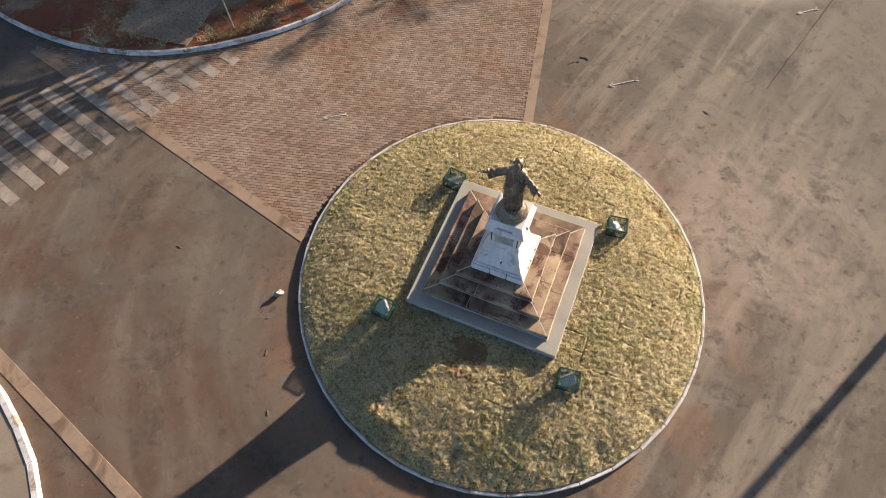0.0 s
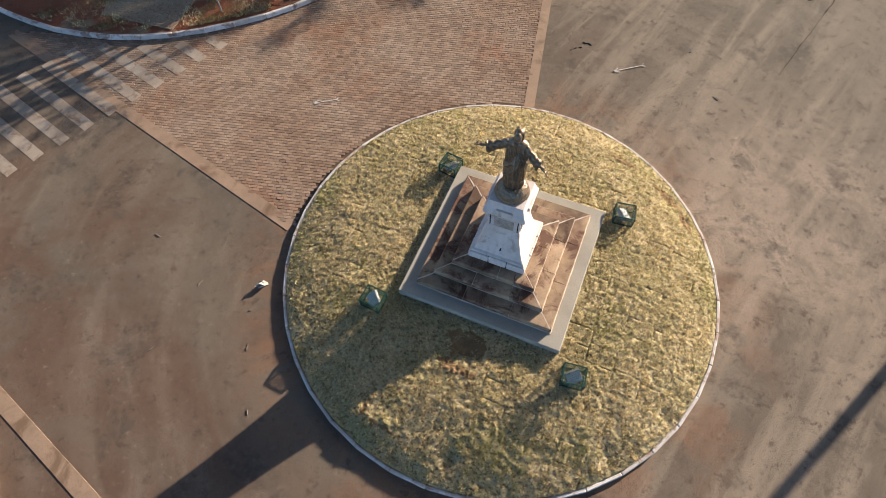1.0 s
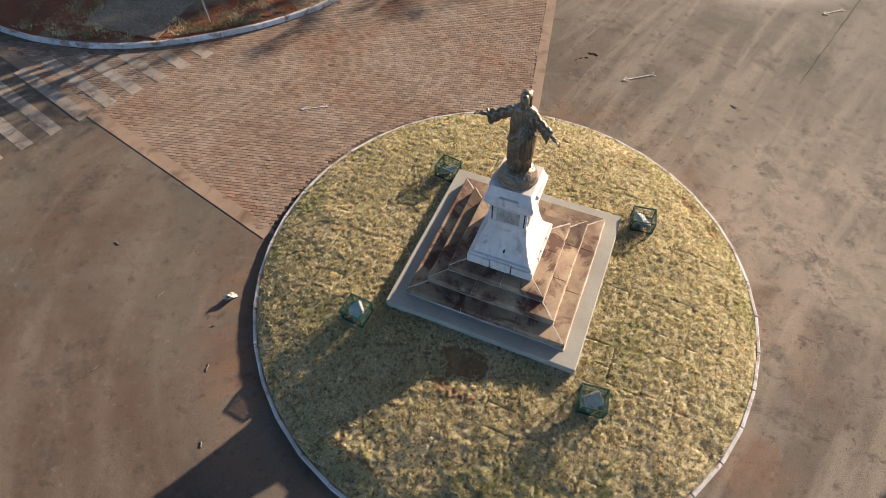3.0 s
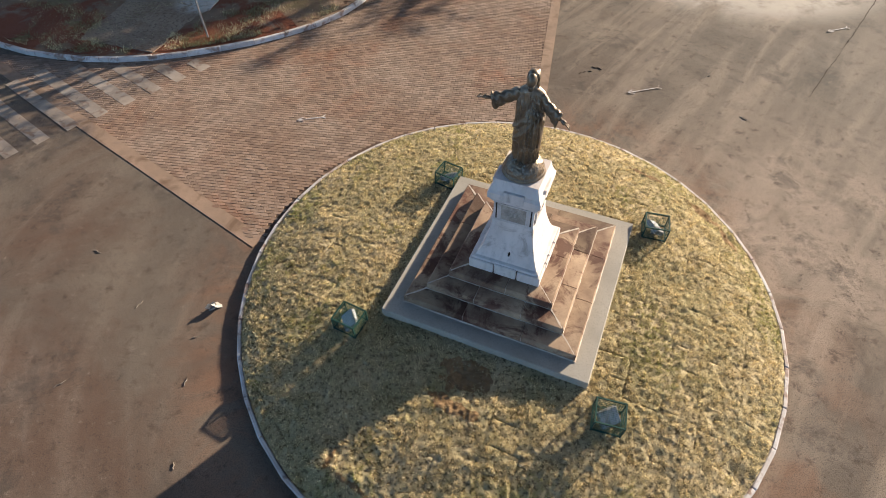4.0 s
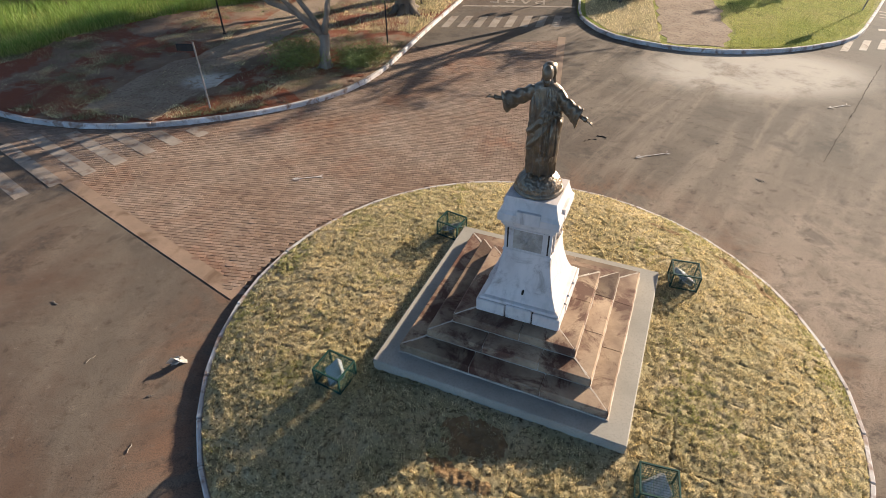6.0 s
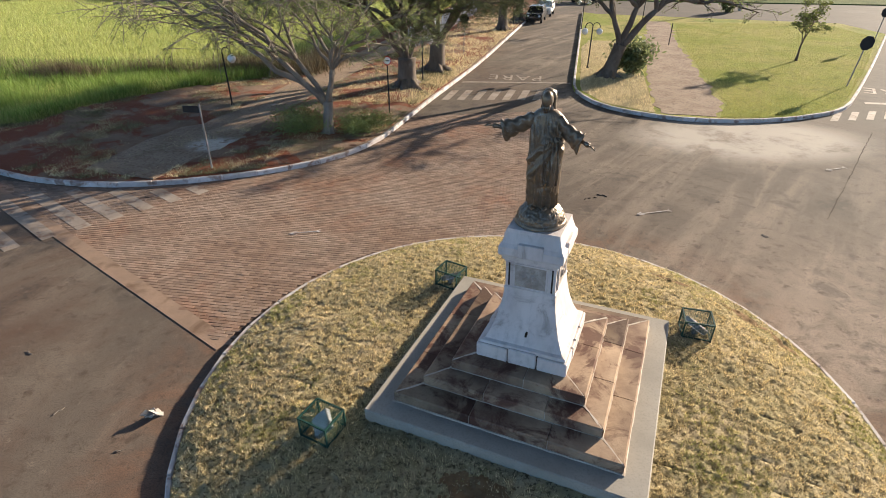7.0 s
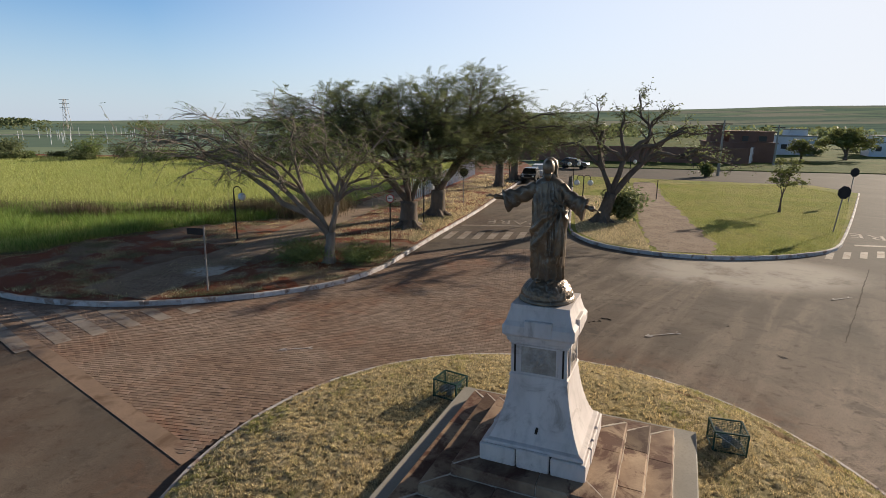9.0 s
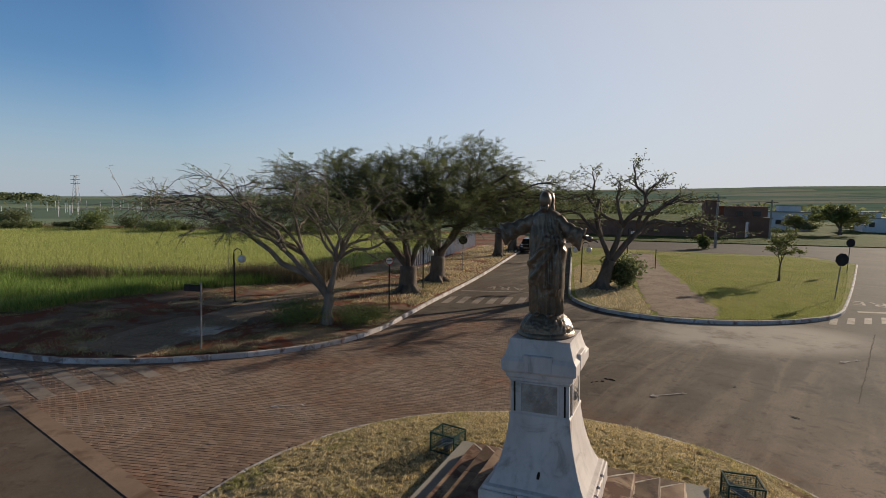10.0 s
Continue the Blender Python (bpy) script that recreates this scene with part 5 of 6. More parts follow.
def tree(name, label, x, y, z0, trunk_r, fork, limbs, bark, leaf, subs=7, twigs=6, leaves=7, leaf_size=0.11, droop=0.0, sub_len=0.42, root_flare=1.3, wood_k=1.0, limb_k=1.0, arch=0.10, flat=0.75, first=0.30, crook=0.11, spray=0):
    """limbs: the tips of the main limbs, from the foot; fork: the top of the trunk."""
    root = thing(name, label, "tree", pose(x, y, z0), "trees by the road")
    F = Vector(fork)
    bm = bmesh.new()
    trunk = bend((0, 0, -0.1), F, 0.05, 0.06, 6)
    tube(bm, trunk, [trunk_r * k for k in (root_flare, 1.18, 1.0, 0.94, 0.9, 0.9, 0.95)], 12)
    for k in range(6):
        a = k * math.tau / 6 + rng.random()
        tube(bm, [(0.6 * trunk_r * math.cos(a), 0.6 * trunk_r * math.sin(a), 0.35), (1.25 * trunk_r * math.cos(a), 1.25 * trunk_r * math.sin(a), 0.06), (2.3 * trunk_r * math.cos(a), 2.3 * trunk_r * math.sin(a), -0.06)], [0.35 * trunk_r, 0.4 * trunk_r, 0.15 * trunk_r], 6)
    part("trunk", bm, bark, root, smooth=True)
    tips = []
    # the limbs part in groups: each group leaves the trunk as one bough
    order = sorted(limbs, key=lambda p: math.atan2(p[1] - F.y, p[0] - F.x))
    size = 4 if len(order) > 8 else 3
    boughs = []
    for k in range(0, len(order), size):
        group = order[k:k + size]
        mean = sum((Vector(p) for p in group), Vector()) / len(group)
        s = F - Vector((0, 0, rng.uniform(0.05, 0.3)))
        knot = s + (mean - s) * rng.uniform(0.26, 0.40) + Vector((0, 0, 0.10 * (mean - s).length))
        boughs.append((s, knot, group))
    todo = [(s, knot, g, n) for s, knot, group in boughs for n, g in enumerate(group)]
    for s0, knot, tip, n in todo:
        T = Vector(tip)
        L = (T - F).length
        r0 = limb_k * trunk_r * 0.62 * (0.75 + 0.05 * L)
        if n == 0:
            bb = bmesh.new()
            tube(bb, bend(s0, knot, 0.06, 0.08, 5), [r0 * 1.45 * (1 - 0.06 * k) for k in range(6)], 9)
        pts = bend(knot, T, arch * 0.8, crook, 9)
        tube(bb, pts, [r0 * (1 - 0.82 * k / 9) for k in range(10)], 8)
        for s in range(subs):
            t = first + (1 - first) * (s + rng.random()) / subs
            i = min(8, int(t * 9))
            p = pts[i] + (pts[i + 1] - pts[i]) * (t * 9 - i)
            d = (pts[i + 1] - pts[i]).normalized()
            rv = Vector((rng.uniform(-1, 1), rng.uniform(-1, 1), rng.uniform(-0.25, flat)))
            q = p + (d * 0.55 + rv).normalized() * L * sub_len * rng.uniform(0.55, 1.1)
            q.z = min(max(q.z - droop * rng.random(), F.z + 0.3), max(T.z, p.z) + 0.35)
            sp = bend(p, q, 0.08, 0.10, 5)
            r1 = max(0.014, r0 * (1 - 0.8 * t) * 0.55)
            tube(bb, sp, [r1 * (1 - 0.75 * k / 5) for k in range(6)], 5)
            for w in range(twigs):
                tt = 0.3 + 0.7 * (w + rng.random()) / twigs
                i2 = min(4, int(tt * 5))
                p2 = sp[i2] + (sp[i2 + 1] - sp[i2]) * (tt * 5 - i2)
                rv = Vector((rng.uniform(-1, 1), rng.uniform(-1, 1), rng.uniform(-0.5 - droop, 0.6)))
                q2 = p2 + ((q - p).normalized() * 0.5 + rv).normalized() * L * sub_len * 0.42 * rng.uniform(0.5, 1.2)
                tp = bend(p2, q2, 0.05, 0.1, 3)
                tube(bb, tp, [0.011 * wood_k, 0.009 * wood_k, 0.007 * wood_k, 0.004 * wood_k], 3, False)
                tips.append((p2, q2))
        if (s0, knot, tip, n) == todo[-1] or todo[todo.index((s0, knot, tip, n)) + 1][3] == 0:
            part("limb", bb, bark, root, smooth=True)
    vs, fs = [], []
    for p2, q2 in tips:
        for k in range(leaves):
            c = p2 + (q2 - p2) * rng.uniform(0.25, 1.08) + Vector((rng.gauss(0, 1), rng.gauss(0, 1), rng.gauss(0, 0.7))) * leaf_size * 1.3
            a = Vector((rng.uniform(-1, 1), rng.uniform(-1, 1), rng.uniform(-0.5, 0.5))).normalized()
            n = a.cross(Vector((rng.uniform(-1, 1), rng.uniform(-1, 1), rng.uniform(0, 1)))).normalized()
            s = leaf_size * rng.uniform(0.6, 1.3)
            b = len(vs)
            vs += [tuple(c - a * s), tuple(c + n * s * 0.42), tuple(c + a * s), tuple(c - n * s * 0.42)]
            fs.append((b, b + 1, b + 2, b + 3))
    # feathered leaves: leaflets in two rows along a stalk, lying flat in sprays
    for p2, q2 in tips if spray else []:
        d0 = (q2 - p2).normalized()
        for k in range(spray):
            c = p2 + (q2 - p2) * rng.uniform(0.3, 1.05)
            d = (d0 * 0.6 + Vector((rng.uniform(-1, 1), rng.uniform(-1, 1), rng.uniform(-0.35, 0.3)))).normalized()
            side = d.cross(Vector((rng.uniform(-0.4, 0.4), rng.uniform(-0.4, 0.4), 1))).normalized()
            L = leaf_size * rng.uniform(3.0, 4.6)
            for j in range(4):
                o = c + d * L * (0.25 + 0.25 * j) - Vector((0, 0, 0.06 * L * j * j / 4))
                for sg in (-1, 1):
                    b = len(vs)
                    e2 = (side * sg + d * 0.45) * leaf_size
                    wv = d * leaf_size * 0.30
                    vs += [tuple(o - wv), tuple(o + e2 * 0.5 - wv * 0.7), tuple(o + e2), tuple(o + e2 * 0.5 + wv)]
                    fs.append((b, b + 1, b + 2, b + 3))
    if fs:
        mesh_from("crown", vs, fs, leaf, root)
    return root


def umbrella(cx, cy, rx, ry, zc, h, n, seed):
    """Limb tips spread over a flat dome."""
    r = random.Random(seed)
    out = []
    for k in range(n):
        a = k * 2.39996 + r.uniform(-0.3, 0.3)
        d = math.sqrt((k + 0.5) / n)
        out.append((cx + rx * d * math.cos(a), cy + ry * d * math.sin(a), zc + h * (1 - d ** 2.6) + r.uniform(-0.3, 0.3)))
    return out


tree("bare_spreading_tree", "half-bare spreading tree with thin pale twigs on the verge", -3.95, 19.9, 0.14, 0.19, (0.05, 0.1, 1.15),
     [(-6.9, 0.4, 4.3), (-6.2, 1.6, 4.6), (-5.6, -0.6, 4.4), (-3.6, -0.6, 5.0), (0.4, -1.6, 4.9), (2.2, 0.4, 4.8), (-1.2, 0.2, 5.4), (-4.4, -1.2, 3.9), (-4.0, 2.2, 3.9), (-2.6, -1.8, 3.6), (-1.6, 1.4, 4.6), (-0.6, -1.2, 4.4), (0.6, 1.0, 4.6), (1.6, -0.8, 3.9), (2.6, 1.4, 3.8), (-2.9, 0.4, 4.3), (3.2, 0.0, 3.2)],
     "bark_pale", "leaf_dry", 9, 8, 1, 0.05, 0.35, 0.33, 1.25, 1.25, limb_k=0.62, arch=0.20, flat=0.60, first=0.2, crook=0.17, spray=3)
tree("spreading_tree", "broad dark spreading tree with a thick divided trunk", -1.7, 26.9, 0.14, 0.46, (0.0, 0.1, 1.3),
     umbrella(-2.2, 0.6, 6.9, 4.8, 3.3, 3.0, 24, 1), "bark", "leaf_dark", 10, 8, 0, 0.11, 0.30, 0.26, wood_k=0.8, limb_k=0.34, arch=0.22, flat=0.30, first=0.30, crook=0.13, spray=5)
tree("spreading_tree", "broad dark spreading tree with roots spread over the earth", -0.5, 30.4, 0.14, 0.44, (0.1, 0.2, 1.4),
     umbrella(1.4, 1.0, 6.9, 5.0, 3.8, 3.3, 24, 2), "bark", "leaf_dark", 10, 8, 0, 0.11, 0.30, 0.26, 1.5, wood_k=0.8, limb_k=0.34, arch=0.22, flat=0.30, first=0.30, crook=0.13, spray=5)
tree("roadside_tree", "green roadside tree leaning over the street", 3.87, 44.3, 0.14, 0.36, (0.1, 0.2, 1.8),
     umbrella(0.6, 0.5, 4.6, 4.2, 3.4, 2.2, 12, 3), "bark", "leaf_light", 8, 8, 14, 0.11, 0.4, 0.36, limb_k=0.6, arch=0.18, flat=0.45, first=0.22)
tree("roadside_tree", "green roadside tree leaning over the street", 5.56, 49.4, 0.14, 0.36, (0.1, 0.2, 1.8),
     umbrella(0.4, 0.5, 4.6, 4.2, 3.2, 2.0, 12, 4), "bark", "leaf_light", 8, 8, 14, 0.11, 0.4, 0.36, limb_k=0.6, arch=0.18, flat=0.45, first=0.22)
tree("gnarled_tree", "gnarled sparse tree with long low limbs on the lawn point", 8.35, 29.4, 0.13, 0.34, (0.45, 0.1, 1.5),
     [(-3.0, 0.3, 4.1), (-2.0, -0.6, 5.0), (-0.6, 0.4, 6.2), (0.6, -0.5, 5.7), (1.6, 0.6, 6.6), (2.8, -0.2, 5.7), (4.2, 0.6, 5.1), (6.9, 0.2, 3.0), (5.3, -0.4, 4.7), (6.0, 1.2, 3.6), (0.2, 1.5, 4.6)],
     "bark", "leaf_dark", 8, 7, 4, 0.075, 0.25, 0.22, 1.5, 1.3, limb_k=0.58, arch=0.16, flat=0.6, first=0.30, crook=0.24)
tree("sapling", "young green sapling on the lawn", 20.1, 33.6, 0.12, 0.05, (0.05, 0.0, 1.2),
     umbrella(0.1, 0, 1.0, 1.0, 1.7, 1.0, 8, 5), "bark", "leaf_light", 4, 5, 7, 0.09, 0.1, 0.4)


def bush(name, label, x, y, z, r, h, n, leaf, size):
    root = thing(name, label, "bush", pose(x, y, z))
    bm = bmesh.new()
    ends = []
    for k in range(14):
        a = rng.uniform(0, math.tau)
        e = Vector((math.cos(a) * r * rng.random(), math.sin(a) * r * rng.random(), h * rng.uniform(0.5, 1.0)))
        tube(bm, bend((0.1 * math.cos(a), 0.1 * math.sin(a), -0.05), e, 0.15, 0.1, 4), [0.02, 0.017, 0.014, 0.01, 0.006], 5)
        ends.append(e)
    part("stems", bm, "bark", root)
    vs, fs = [], []
    for k in range(n):
        e = rng.choice(ends)
        c = e * rng.uniform(0.35, 1.05) + Vector((rng.gauss(0, 1) * r * 0.22, rng.gauss(0, 1) * r * 0.22, rng.gauss(0, 1) * h * 0.12))
        c.z = max(c.z, 0.02)
        a = Vector((rng.uniform(-1, 1), rng.uniform(-1, 1), rng.uniform(-0.3, 1))).normalized()
        nn = a.cross(Vector((rng.uniform(-1, 1), rng.uniform(-1, 1), rng.uniform(-1, 1)))).normalized()
        s = size * rng.uniform(0.6, 1.4)
        b = len(vs)
        vs += [tuple(c - a * s), tuple(c + nn * s * 0.35), tuple(c + a * s), tuple(c - nn * s * 0.35)]
        fs.append((b, b + 1, b + 2, b + 3))
    mesh_from("foliage", vs, fs, leaf, root)


bush("weed_clump", "feathery grey-green weeds round the foot of the tree", -4.9, 20.2, 0.14, 1.4, 0.75, 8000, "leaf_dry", 0.036)
bush("weed_clump", "feathery grey-green weeds round the foot of the tree", -2.9, 20.3, 0.14, 1.2, 0.6, 6500, "leaf_dry", 0.036)
bush("shrub", "leafy green shrub beside the gnarled tree", 9.8, 30.2, 0.12, 1.15, 1.6, 2300, "leaf_dark", 0.13)
bush("shrub", "round bright green shrub on the lawn edge", 25.7, 56.3, 0.0, 0.9, 1.3, 900, "leaf_light", 0.16)
for k in range(34):
    x, y = rng.uniform(46, 120), rng.uniform(88, 150)
    if x < y * 0.55:
        continue
    bush("far_scrub", "dark green scrub beyond the houses", x, y, 0.0, rng.uniform(1.5, 3.2), rng.uniform(1.2, 2.6), 1000, "leaf_dark" if k % 3 else "leaf_light", 0.18)
for k in range(40):
    x = -72 + k * 1.55 + rng.uniform(-1, 1)
    bush("field_hedge", "dark bushes along the far side of the field", x, 66 + 4 * math.sin(k) + 0.05 * abs(x), 0.0, rng.uniform(1.2, 2.6), rng.choice((0.8, 1.1, 1.4, 2.6)) * rng.uniform(0.8, 1.2), 1300, "leaf_dark" if k % 3 else "leaf_dry", 0.15)


# ---- lamps, posts, signs ----
def globe_lamp(x, y, z0, turn, arms=1, h=2.25):
    root = thing("street_lamp", "black hooked lamp post with white globe", "street lamp", pose(x, y, z0, 0, 0, turn), "globe lamps")
    bm = bmesh.new()
    lathe(bm, [(0.07, 0), (0.07, 0.05), (0.035, 0.08), (0.03, h)], 10)
    part("post", bm, "black_steel", root)
    for s in (1, -1)[:arms]:
        bm = bmesh.new()
        pts = [(0, 0, h - 0.02)] + [(s * (0.19 - 0.19 * math.cos(a)), 0, h + 0.19 * math.sin(a)) for a in [k * math.pi / 8 for k in range(9)]] + [(s * 0.38, 0, h - 0.08)]
        tube(bm, pts, 0.02, 8)
        part("arm", bm, "black_steel", root)
        bm = bmesh.new()
        ball(bm, 0.165, s * 0.38, 0, h - 0.24, seg=20)
        part("globe", bm, "globe", root, "white glass globe", smooth=True)
    return root


globe_lamp(-8.9, 23.5, 0.15, -10, 1, 2.15)
globe_lamp(-1.05, 28.1, 0.15, 0, 2, 2.1)
globe_lamp(7.75, 31.4, 0.12, 0, 2, 2.1)
globe_lamp(5.0, 47.3, 0.12, 0, 2, 2.1)
globe_lamp(10.0, 45.0, 0.12, 0, 2, 2.1)
globe_lamp(15.6, 48.5, 0.12, 0, 1, 2.1)


def post_sign(name, label, x, y, z0, h, turn, shape, r, face, back, lean=0.0, post="grey_steel"):
    root = thing(name, label, "road sign", pose(x, y, z0, 0, lean, turn))
    bm = bmesh.new()
    tube(bm, [(0, 0, -0.05), (0, 0, h)], 0.028, 8)
    part("post", bm, post, root)
    if shape:
        bm = bmesh.new()
        lathe(bm, [(r, 0), (r, 0.012)], shape, pose(0, -0.03, h - r, 90, 0, 0) @ pose(0, 0, 0, 0, 0, 180 / shape))
        p = part("plate", bm, face, root)
        bm = bmesh.new()
        lathe(bm, [(r * 0.98, 0), (r * 0.98, 0.004)], shape, pose(0, -0.012, h - r, 90, 0, 0) @ pose(0, 0, 0, 0, 0, 180 / shape))
        part("plate_back", bm, back, root)
    return root


ns = post_sign("no_entry_sign", "round white and red traffic sign on a thin post", -2.03, 22.4, 0.15, 2.25, 8, 24, 0.17, "sign_red", "black_steel", 0, "black_steel")
bm = bmesh.new()
lathe(bm, [(0.135, 0), (0.135, 0.003)], 24, pose(0, -0.045, 2.08, 90, 0, 0))
part("sign_face", bm, "sign_white", ns, "white sign face")
bm = bmesh.new()
box(bm, 0.18, 0.004, 0.04, 0, -0.051, 2.06)
part("sign_bar", bm, "black_steel", ns, "dark bar on the sign")
post_sign("stop_sign", "octagonal stop sign seen from its dark back on a leaning post", 19.4, 27.7, 0.12, 2.3, 0, 8, 0.33, "black_steel", "black_steel", 5, "grey_steel")
post_sign("stop_sign", "octagonal stop sign seen from its dark back by the far corner", 27.5, 38.4, 0.12, 2.35, 0, 8, 0.31, "black_steel", "black_steel", 2, "grey_steel")
post_sign("round_sign", "round sign seen from its dark back by the kerb", 1.0, 34.6, 0.14, 2.3, 0, 20, 0.27, "black_steel", "black_steel", 0, "grey_steel")
sp = post_sign("street_name_post", "thin pale steel post with a dark name plate", -6.85, 16.35, 0.14, 2.05, 0, 0, 0.2, "grey_steel", "grey_steel", 1.5)
bm = bmesh.new()
box(bm, 0.5, 0.012, 0.2, -0.27, 0.02, 1.78)
part("name_plate", bm, "black_steel", sp, "dark name plate")
bm = bmesh.new()
tube(bm, [(0, 0, -0.05), (0, 0, 1.35)], 0.03, 8)
o = tagged(part("lawn_post", bm, "black_steel"), "plain dark post at the edge of the lawn path", "post")
o.matrix_basis = pose(14.4, 38.3, 0.12)

def rough(poly, amp=0.12, step=0.5):
    """The outline with worn, uneven edges."""
    out = []
    for (ax, ay), (bx, by) in zip(poly, poly[1:] + poly[:1]):
        n = max(1, int(math.hypot(bx - ax, by - ay) / step))
        for k in range(n):
            x, y = ax + (bx - ax) * k / n, ay + (by - ay) * k / n
            out.append((x + amp * noise.noise(Vector((x * 1.3, y * 1.3, 0))) * 2, y + amp * noise.noise(Vector((x * 1.3, y * 1.3, 6)))))
    return out


# path over the lawn
tagged(part("footpath_east", slab_from(rough([(9.0, 22.95), (11.0, 22.45), (12.1, 24.4), (12.6, 27), (13.6, 31.5), (15.2, 39), (17.9, 49.0), (16.3, 49.2), (13.2, 39.5), (10.8, 31.0), (9.4, 25.2)], 0.2), 0.08, 0.132), "dirt_path"),
       "bare earth path across the lawn", "path", kind="structure")
tagged(part("dry_verge", slab_from(DRY_POLY, 0.08, 0.126), "turf"),
       "dry yellow grass under the gnarled tree", "verge", kind="structure")


# ---- cars ----
def car(x, y, turn, mat, label):
    K = 1 / 1.3
    root = thing("car", label, "car", pose(x, y, 0.0, 0, 0, turn) @ Matrix.Scale(K, 4))
    w = 0.86
    prof = [(-2.1, 0.35), (-2.15, 0.75), (-2.05, 0.95), (-0.95, 1.05), (-0.35, 1.55), (1.2, 1.60), (1.75, 1.1), (2.1, 1.0), (2.15, 0.4)]
    bm = bmesh.new()
    rows = []
    for s, k in ((-1, 1.0), (1, 1.0)):
        rows.append([bm.verts.new((s * w * (0.80 if z > 1.3 else 1.0), yy, z)) for yy, z in prof])
    n = len(prof)
    for i in range(n):
        bm.faces.new((rows[0][i], rows[0][(i + 1) % n], rows[1][(i + 1) % n], rows[1][i]))
    bm.faces.new(rows[0][::-1])
    bm.faces.new(rows[1])
    bmesh.ops.bevel(bm, geom=list(bm.edges), offset=0.05, segments=2, affect="EDGES")
    part("body", bm, mat, root, smooth=False)
    bm = bmesh.new()
    box(bm, 1.28, 0.02, 0.5, 0, 0, 0, pose(0, -0.69, 1.08, -50, 0, 0))
    part("windscreen", bm, "pane", root)
    for s in (-1, 1):
        bm = bmesh.new()
        box(bm, 0.02, 1.5, 0.34, s * 0.80, 0.45, 1.12)
        part("side_window", bm, "pane", root)
        for yy in (-1.35, 1.35):
            bm = bmesh.new()
            lathe(bm, [(0.2, -0.11), (0.32, -0.1), (0.33, 0), (0.32, 0.1), (0.2, 0.11)], 18, pose(s * 0.78, yy, 0.33, 0, 90, 0))
            part("wheel", bm, "tyre", root)
        bm = bmesh.new()
        ball(bm, 0.13, s * 0.6, -2.1, 0.75, 1.2, 0.5, 0.8, 10)
        part("headlight", bm, "sign_white", root)
    bm = bmesh.new()
    box(bm, 1.0, 0.04, 0.16, 0, -2.14, 0.55)
    part("grille", bm, "pane", root)


car(7.15, 50.0, -15, "car_black", "small dark car parked at the kerb")
car(8.45, 54.0, -15, "car_white", "white car parked behind the dark one")
car(14.0, 64.0, 60, "car_black", "dark car standing on the far street")

# ---- far street, wall, houses ----
tagged(part("far_verge", slab_from([(12, 66.5), (75, 58), (95, 70), (95, 200), (10, 200)], -0.05, 0.10), "scrub"), "rough grass beyond the far street", "verge", kind="structure")


def wall_run(name, label, a, b, h, t, mat):
    root = thing(name, label, "wall", kind="structure")
    L = math.hypot(b[0] - a[0], b[1] - a[1])
    n = max(1, int(L / 3))
    for k in range(n):
        bm = bmesh.new()
        box(bm, L / n - 0.02, t, h, (k + 0.5) * L / n, 0, 0)
        part("wall_panel", bm, mat, root)
        bm = bmesh.new()
        box(bm, 0.25, t + 0.08, h + 0.06, k * L / n, 0, 0)
        part("wall_pier", bm, "brick_wall", root)
    root.matrix_basis = pose(a[0], a[1], 0.05, 0, 0, math.degrees(math.atan2(b[1] - a[1], b[0] - a[0])))


wall_run("wall_1", "long unplastered brick wall beyond the street", (8, 77.0), (38.6, 73.5), 2.1, 0.2, "brick_wall")
wall_run("wall_2", "pale side wall of the brick plot", (38.7, 73.6), (50, 90), 2.1, 0.2, "white_wall")


def house(name, label, x, y, turn, blocks, mat, openings, roof="concrete", frame_mat="white_wall"):
    root = thing(name, label, "house", pose(x, y, 0.0, 0, 0, turn))
    for (bx, by, w, d, z, h) in blocks:
        bm = bmesh.new()
        box(bm, w, d, h, bx, by, z)
        part("wall", bm, mat, root)
        bm = bmesh.new()
        box(bm, w + 0.3, d + 0.3, 0.18, bx, by, z + h)
        part("roof", bm, roof, root)
    for (ox, oy, oz, w, h) in openings:
        bm = bmesh.new()
        box(bm, w, 0.12, h, ox, oy, oz)
        f = part("window", bm, frame_mat, root)
        bm = bmesh.new()
        box(bm, w - 0.2, 0.06, h - 0.2, ox, oy - 0.06, oz + 0.1)
        part("pane", bm, "pane", f)


house("brick_house", "unfinished red-brown brick house behind the wall", 40.6, 81, -12,
      [(0, 0, 8, 8, 0, 2.6), (1.2, 0.5, 5.6, 6, 2.6, 1.5), (-3.2, -1, 1.6, 2.4, 2.6, 2.3)], "brick_wall",
      [(2.6, -2.55, 2.8, 1.2, 0.9), (0.4, -2.55, 2.8, 1.0, 0.9)], "brick_wall", "brick_wall")
house("white_house", "flat-roofed white house of stacked boxes", 59, 99, -15, [(0, 0, 6.0, 6, 0, 3.2), (0.4, 0, 2.8, 4, 3.2, 1.1)], "white_wall",
      [(-1.8, -3.05, 1.0, 1.1, 1.0), (1.5, -3.05, 1.0, 1.3, 1.0)])
house("low_white_house", "low white house with a grey pitched roof", 73.5, 96, -25, [(0, 0, 6, 6, 0, 2.4), (-1.8, 0, 2.6, 5, 2.4, 1.0)], "white_wall",
      [(-1.8, -3.05, 0.9, 1.0, 1.0), (1.6, -3.05, 0.9, 1.2, 1.0)], "roof_tile")
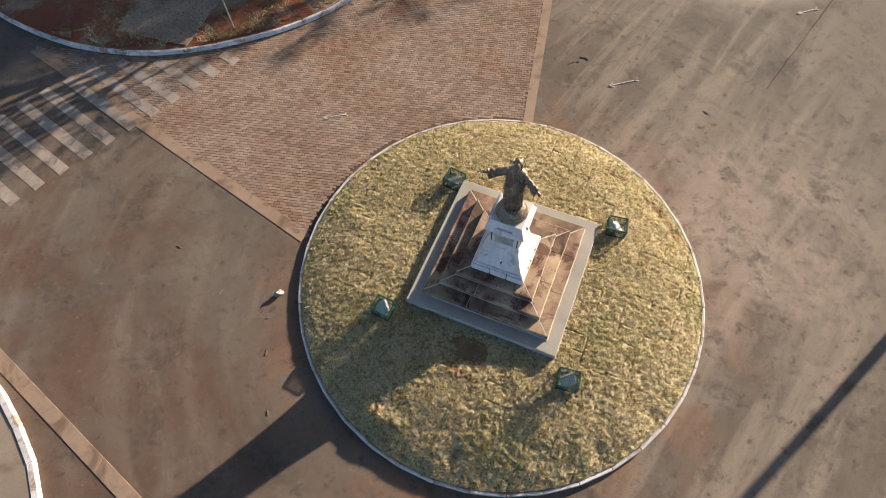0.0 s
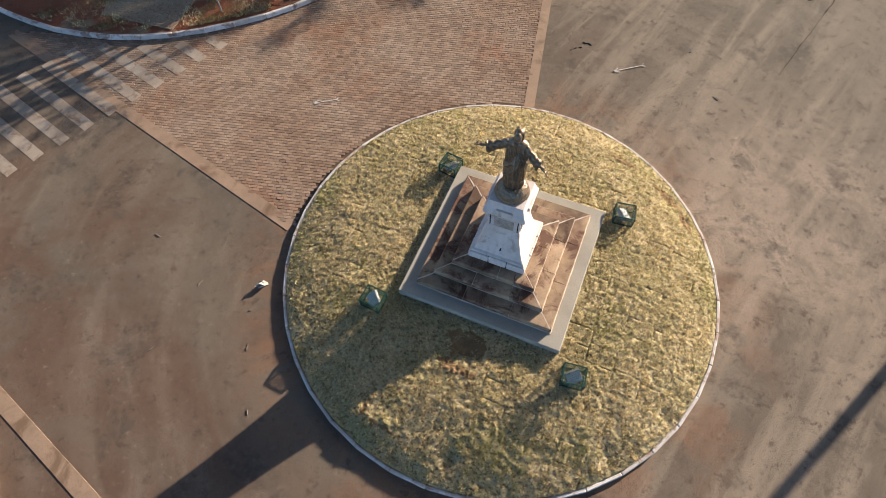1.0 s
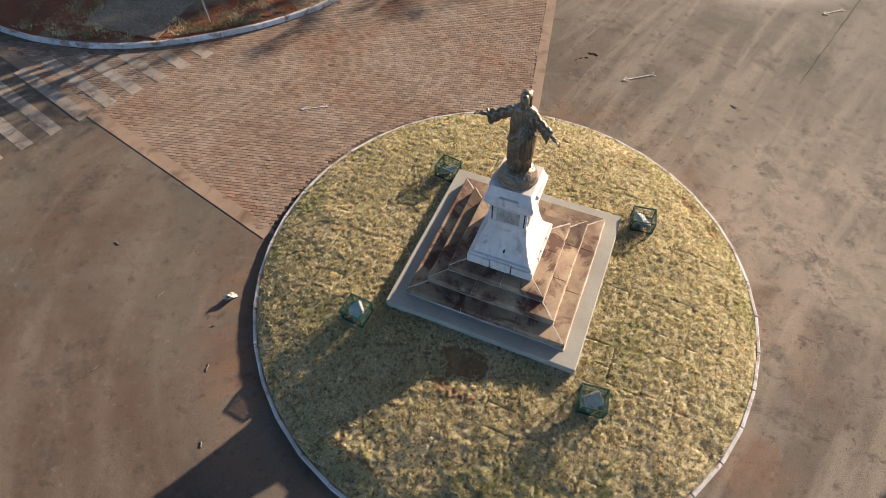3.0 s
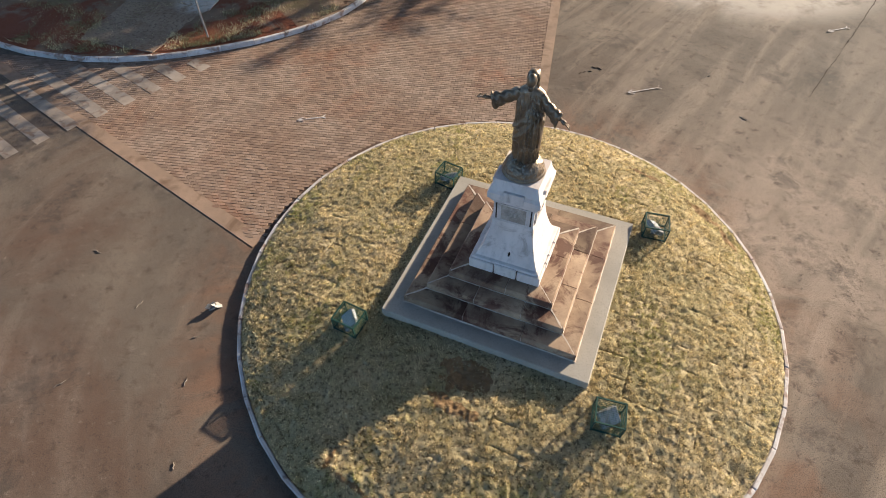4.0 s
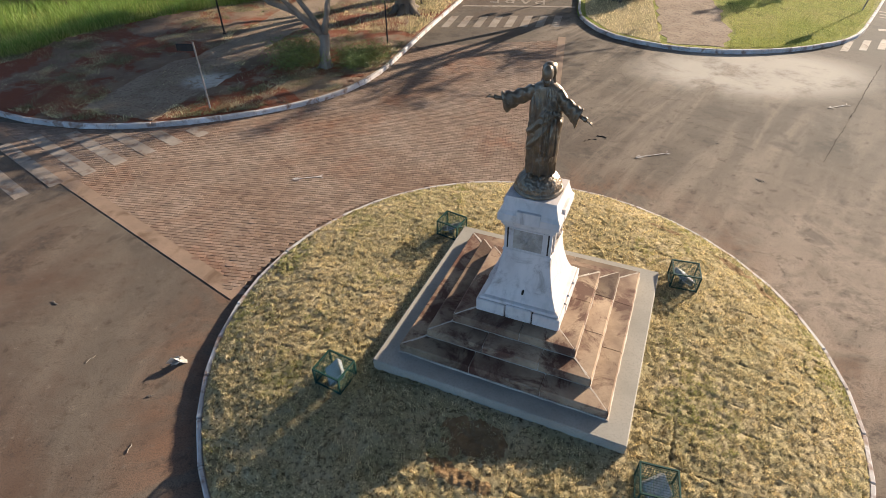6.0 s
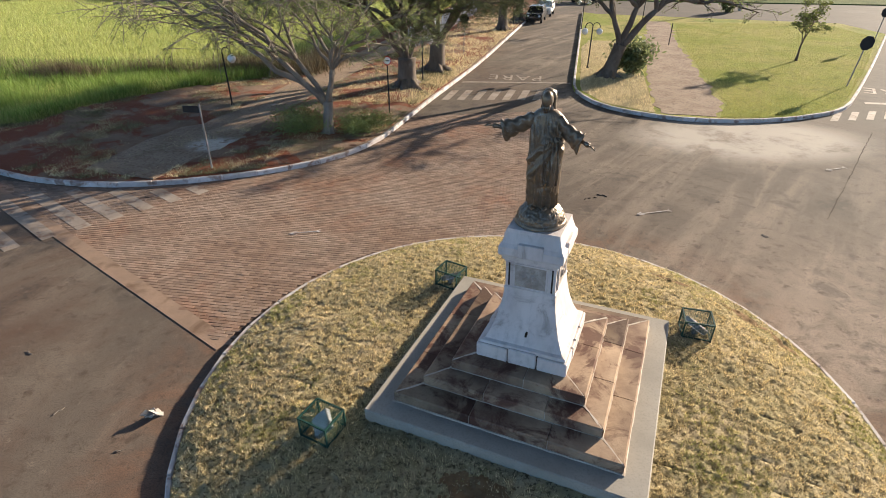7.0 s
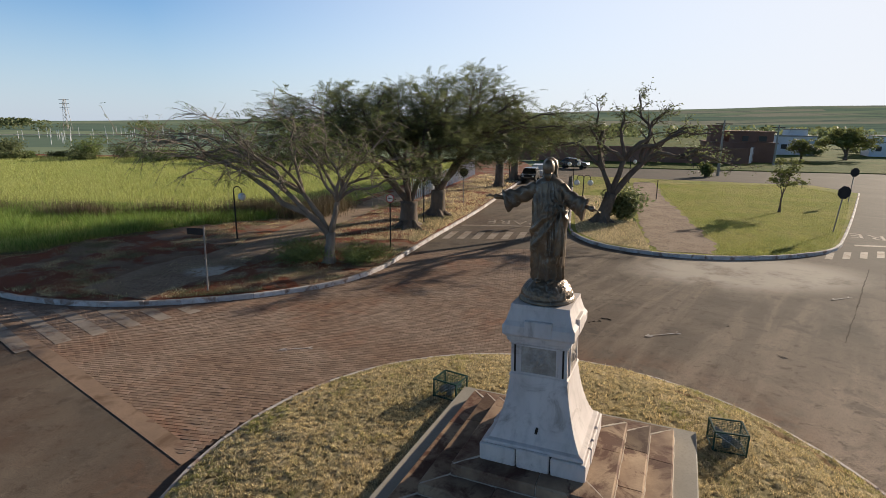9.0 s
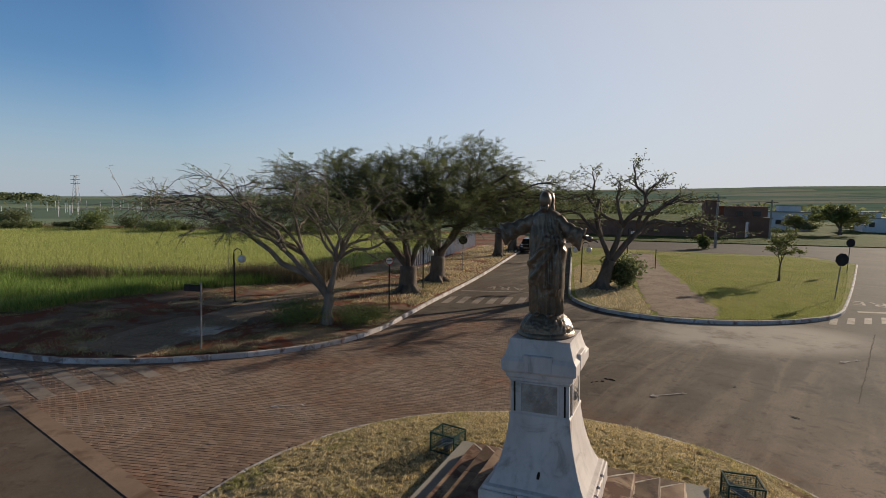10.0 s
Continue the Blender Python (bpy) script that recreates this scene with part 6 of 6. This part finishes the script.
tree("round_tree", "round leafy green tree beyond the street", 58.5, 84, 0.0, 0.25, (0, 0, 1.2), umbrella(0, 0, 3.4, 3.2, 2.2, 1.8, 10, 8), "bark", "leaf_light", 7, 6, 8, 0.22, 0.5, 0.42)
tree("round_tree", "round leafy green tree beyond the street", 49.5, 80, 0.0, 0.15, (0, 0, 1.0), umbrella(0, 0, 1.8, 1.6, 1.6, 1.2, 8, 9), "bark", "leaf_light", 6, 5, 6, 0.18, 0.4, 0.42)


def utility_pole(x, y, h):
    root = thing("utility_pole", "grey concrete utility pole with crossarm", "utility pole", pose(x, y, 0))
    bm = bmesh.new()
    tube(bm, [(0, 0, 0), (0, 0, h)], [0.15, 0.09], 8)
    part("pole", bm, "concrete", root)
    bm = bmesh.new()
    box(bm, 1.6, 0.1, 0.1, 0, 0, h - 0.4)
    part("crossarm", bm, "bark", root)


utility_pole(27.5, 57.6, 5.6)
utility_pole(41.2, 72.0, 5.2)
utility_pole(17.75, 10.95, 8.0)


def pylon(x, y, h):
    root = thing("pylon", "steel lattice power pylon on the horizon", "pylon", pose(x, y, land(x, y)))
    bm = bmesh.new()
    w = h * 0.09
    for a in (-1, 1):
        for b in (-1, 1):
            tube(bm, [(a * w, b * w, 0), (a * w * 0.3, b * w * 0.3, h)], 0.16, 4)
    for k in range(8):
        z0, z1 = h * k / 8, h * (k + 1) / 8
        u0, u1 = w * (1 - 0.7 * k / 8), w * (1 - 0.7 * (k + 1) / 8)
        tube(bm, [(-u0, -u0, z0), (u1, -u1, z1)], 0.10, 4)
        tube(bm, [(u0, -u0, z0), (-u1, -u1, z1)], 0.10, 4)
    part("tower", bm, "grey_steel", root)
    for k in (0.72, 0.85, 0.97):
        bm = bmesh.new()
        box(bm, h * 0.34, 0.35, 0.35, 0, 0, h * k)
        part("arm", bm, "grey_steel", root)


pylon(-345, 470, 27)


# ---- far country ----
pts = smooth_line([(-175, 150), (-140, 172), (-105, 183), (-70, 190), (-40, 192)], 12)
road_poly = pts + [(x + 1, y + 7) for x, y in pts[::-1]]
bm = slab_from(road_poly, -0.2, 0.0)
for v in bm.verts:
    v.co.z += land(v.co.x, v.co.y - 20) + 0.7
tagged(part("far_road", bm, "cement"), "pale road across the far fields", "road", kind="structure")

def woods(name, label, spots, size, leaf):
    vs, fs = [], []
    for x, y, z, s in spots:
        for k in range(70):
            c = Vector((x + rng.gauss(0, 1) * s * 0.5, y + rng.gauss(0, 1) * s * 0.5, z + s * (0.15 + 0.75 * rng.random())))
            a = Vector((rng.uniform(-1, 1), rng.uniform(-1, 1), rng.uniform(-0.6, 0.6))).normalized()
            n = a.cross(Vector((rng.uniform(-1, 1), rng.uniform(-1, 1), rng.uniform(-1, 1)))).normalized()
            t = s * size * rng.uniform(0.6, 1.4)
            b = len(vs)
            vs += [tuple(c - a * t), tuple(c + n * t * 0.6), tuple(c + a * t), tuple(c - n * t * 0.6)]
            fs.append((b, b + 1, b + 2, b + 3))
    tagged(mesh_from(name, vs, fs, leaf), label, "woods", kind="stuff")


far = []
for k in range(420):
    a = rng.uniform(-60, 62)
    d = rng.choice((130, 170, 230, 320, 460, 640)) * rng.uniform(0.9, 1.1)
    if (-8 > a and d < 400) or (a > 8 and d < 200):
        continue
    x, y = d * math.sin(radians(a)), d * math.cos(radians(a))
    far.append((x, y, land(x, y - 20), rng.uniform(2.5, 5) * (1 + d / 600)))
woods("far_woods", "scattered dark trees and hedges in the valley", far, 0.15, "leaf_dark")
far = []
for k in range(220):
    a = -52 + 13 * rng.random()
    d = 900 + 60 * rng.random()
    x, y = d * math.sin(radians(a)), d * math.cos(radians(a))
    far.append((x, y, land(x, y - 20), rng.uniform(7, 11)))
woods("horizon_woods", "dark line of trees on the horizon", far, 0.20, "leaf_dark")

bm = bmesh.new()
for k in range(70):
    x, y = -30 - 110 * rng.random(), 95 + 130 * rng.random()
    tube(bm, [(x, y, -1.5), (x, y, 2.0)], 0.06, 5)
tagged(part("far_lamp_posts", bm, "white_wall"), "pale posts of an empty building estate", "posts", kind="stuff")
bm = bmesh.new()
for k in range(46):
    t = k / 45
    tube(bm, [(-2.4 + 4.6 * t, 36 + 18 * t, 0.1), (-2.4 + 4.6 * t, 36 + 18 * t, 1.5)], 0.045, 5)
tagged(part("fence_posts", bm, "white_wall"), "row of pale fence posts behind the trees", "fence posts", kind="stuff")

# the plan to full size
for ob in list(scene.objects):
    if ob.parent is None and ob.type in ("MESH", "EMPTY"):
        ob.matrix_basis = Matrix.Scale(PLAN, 4) @ ob.matrix_basis
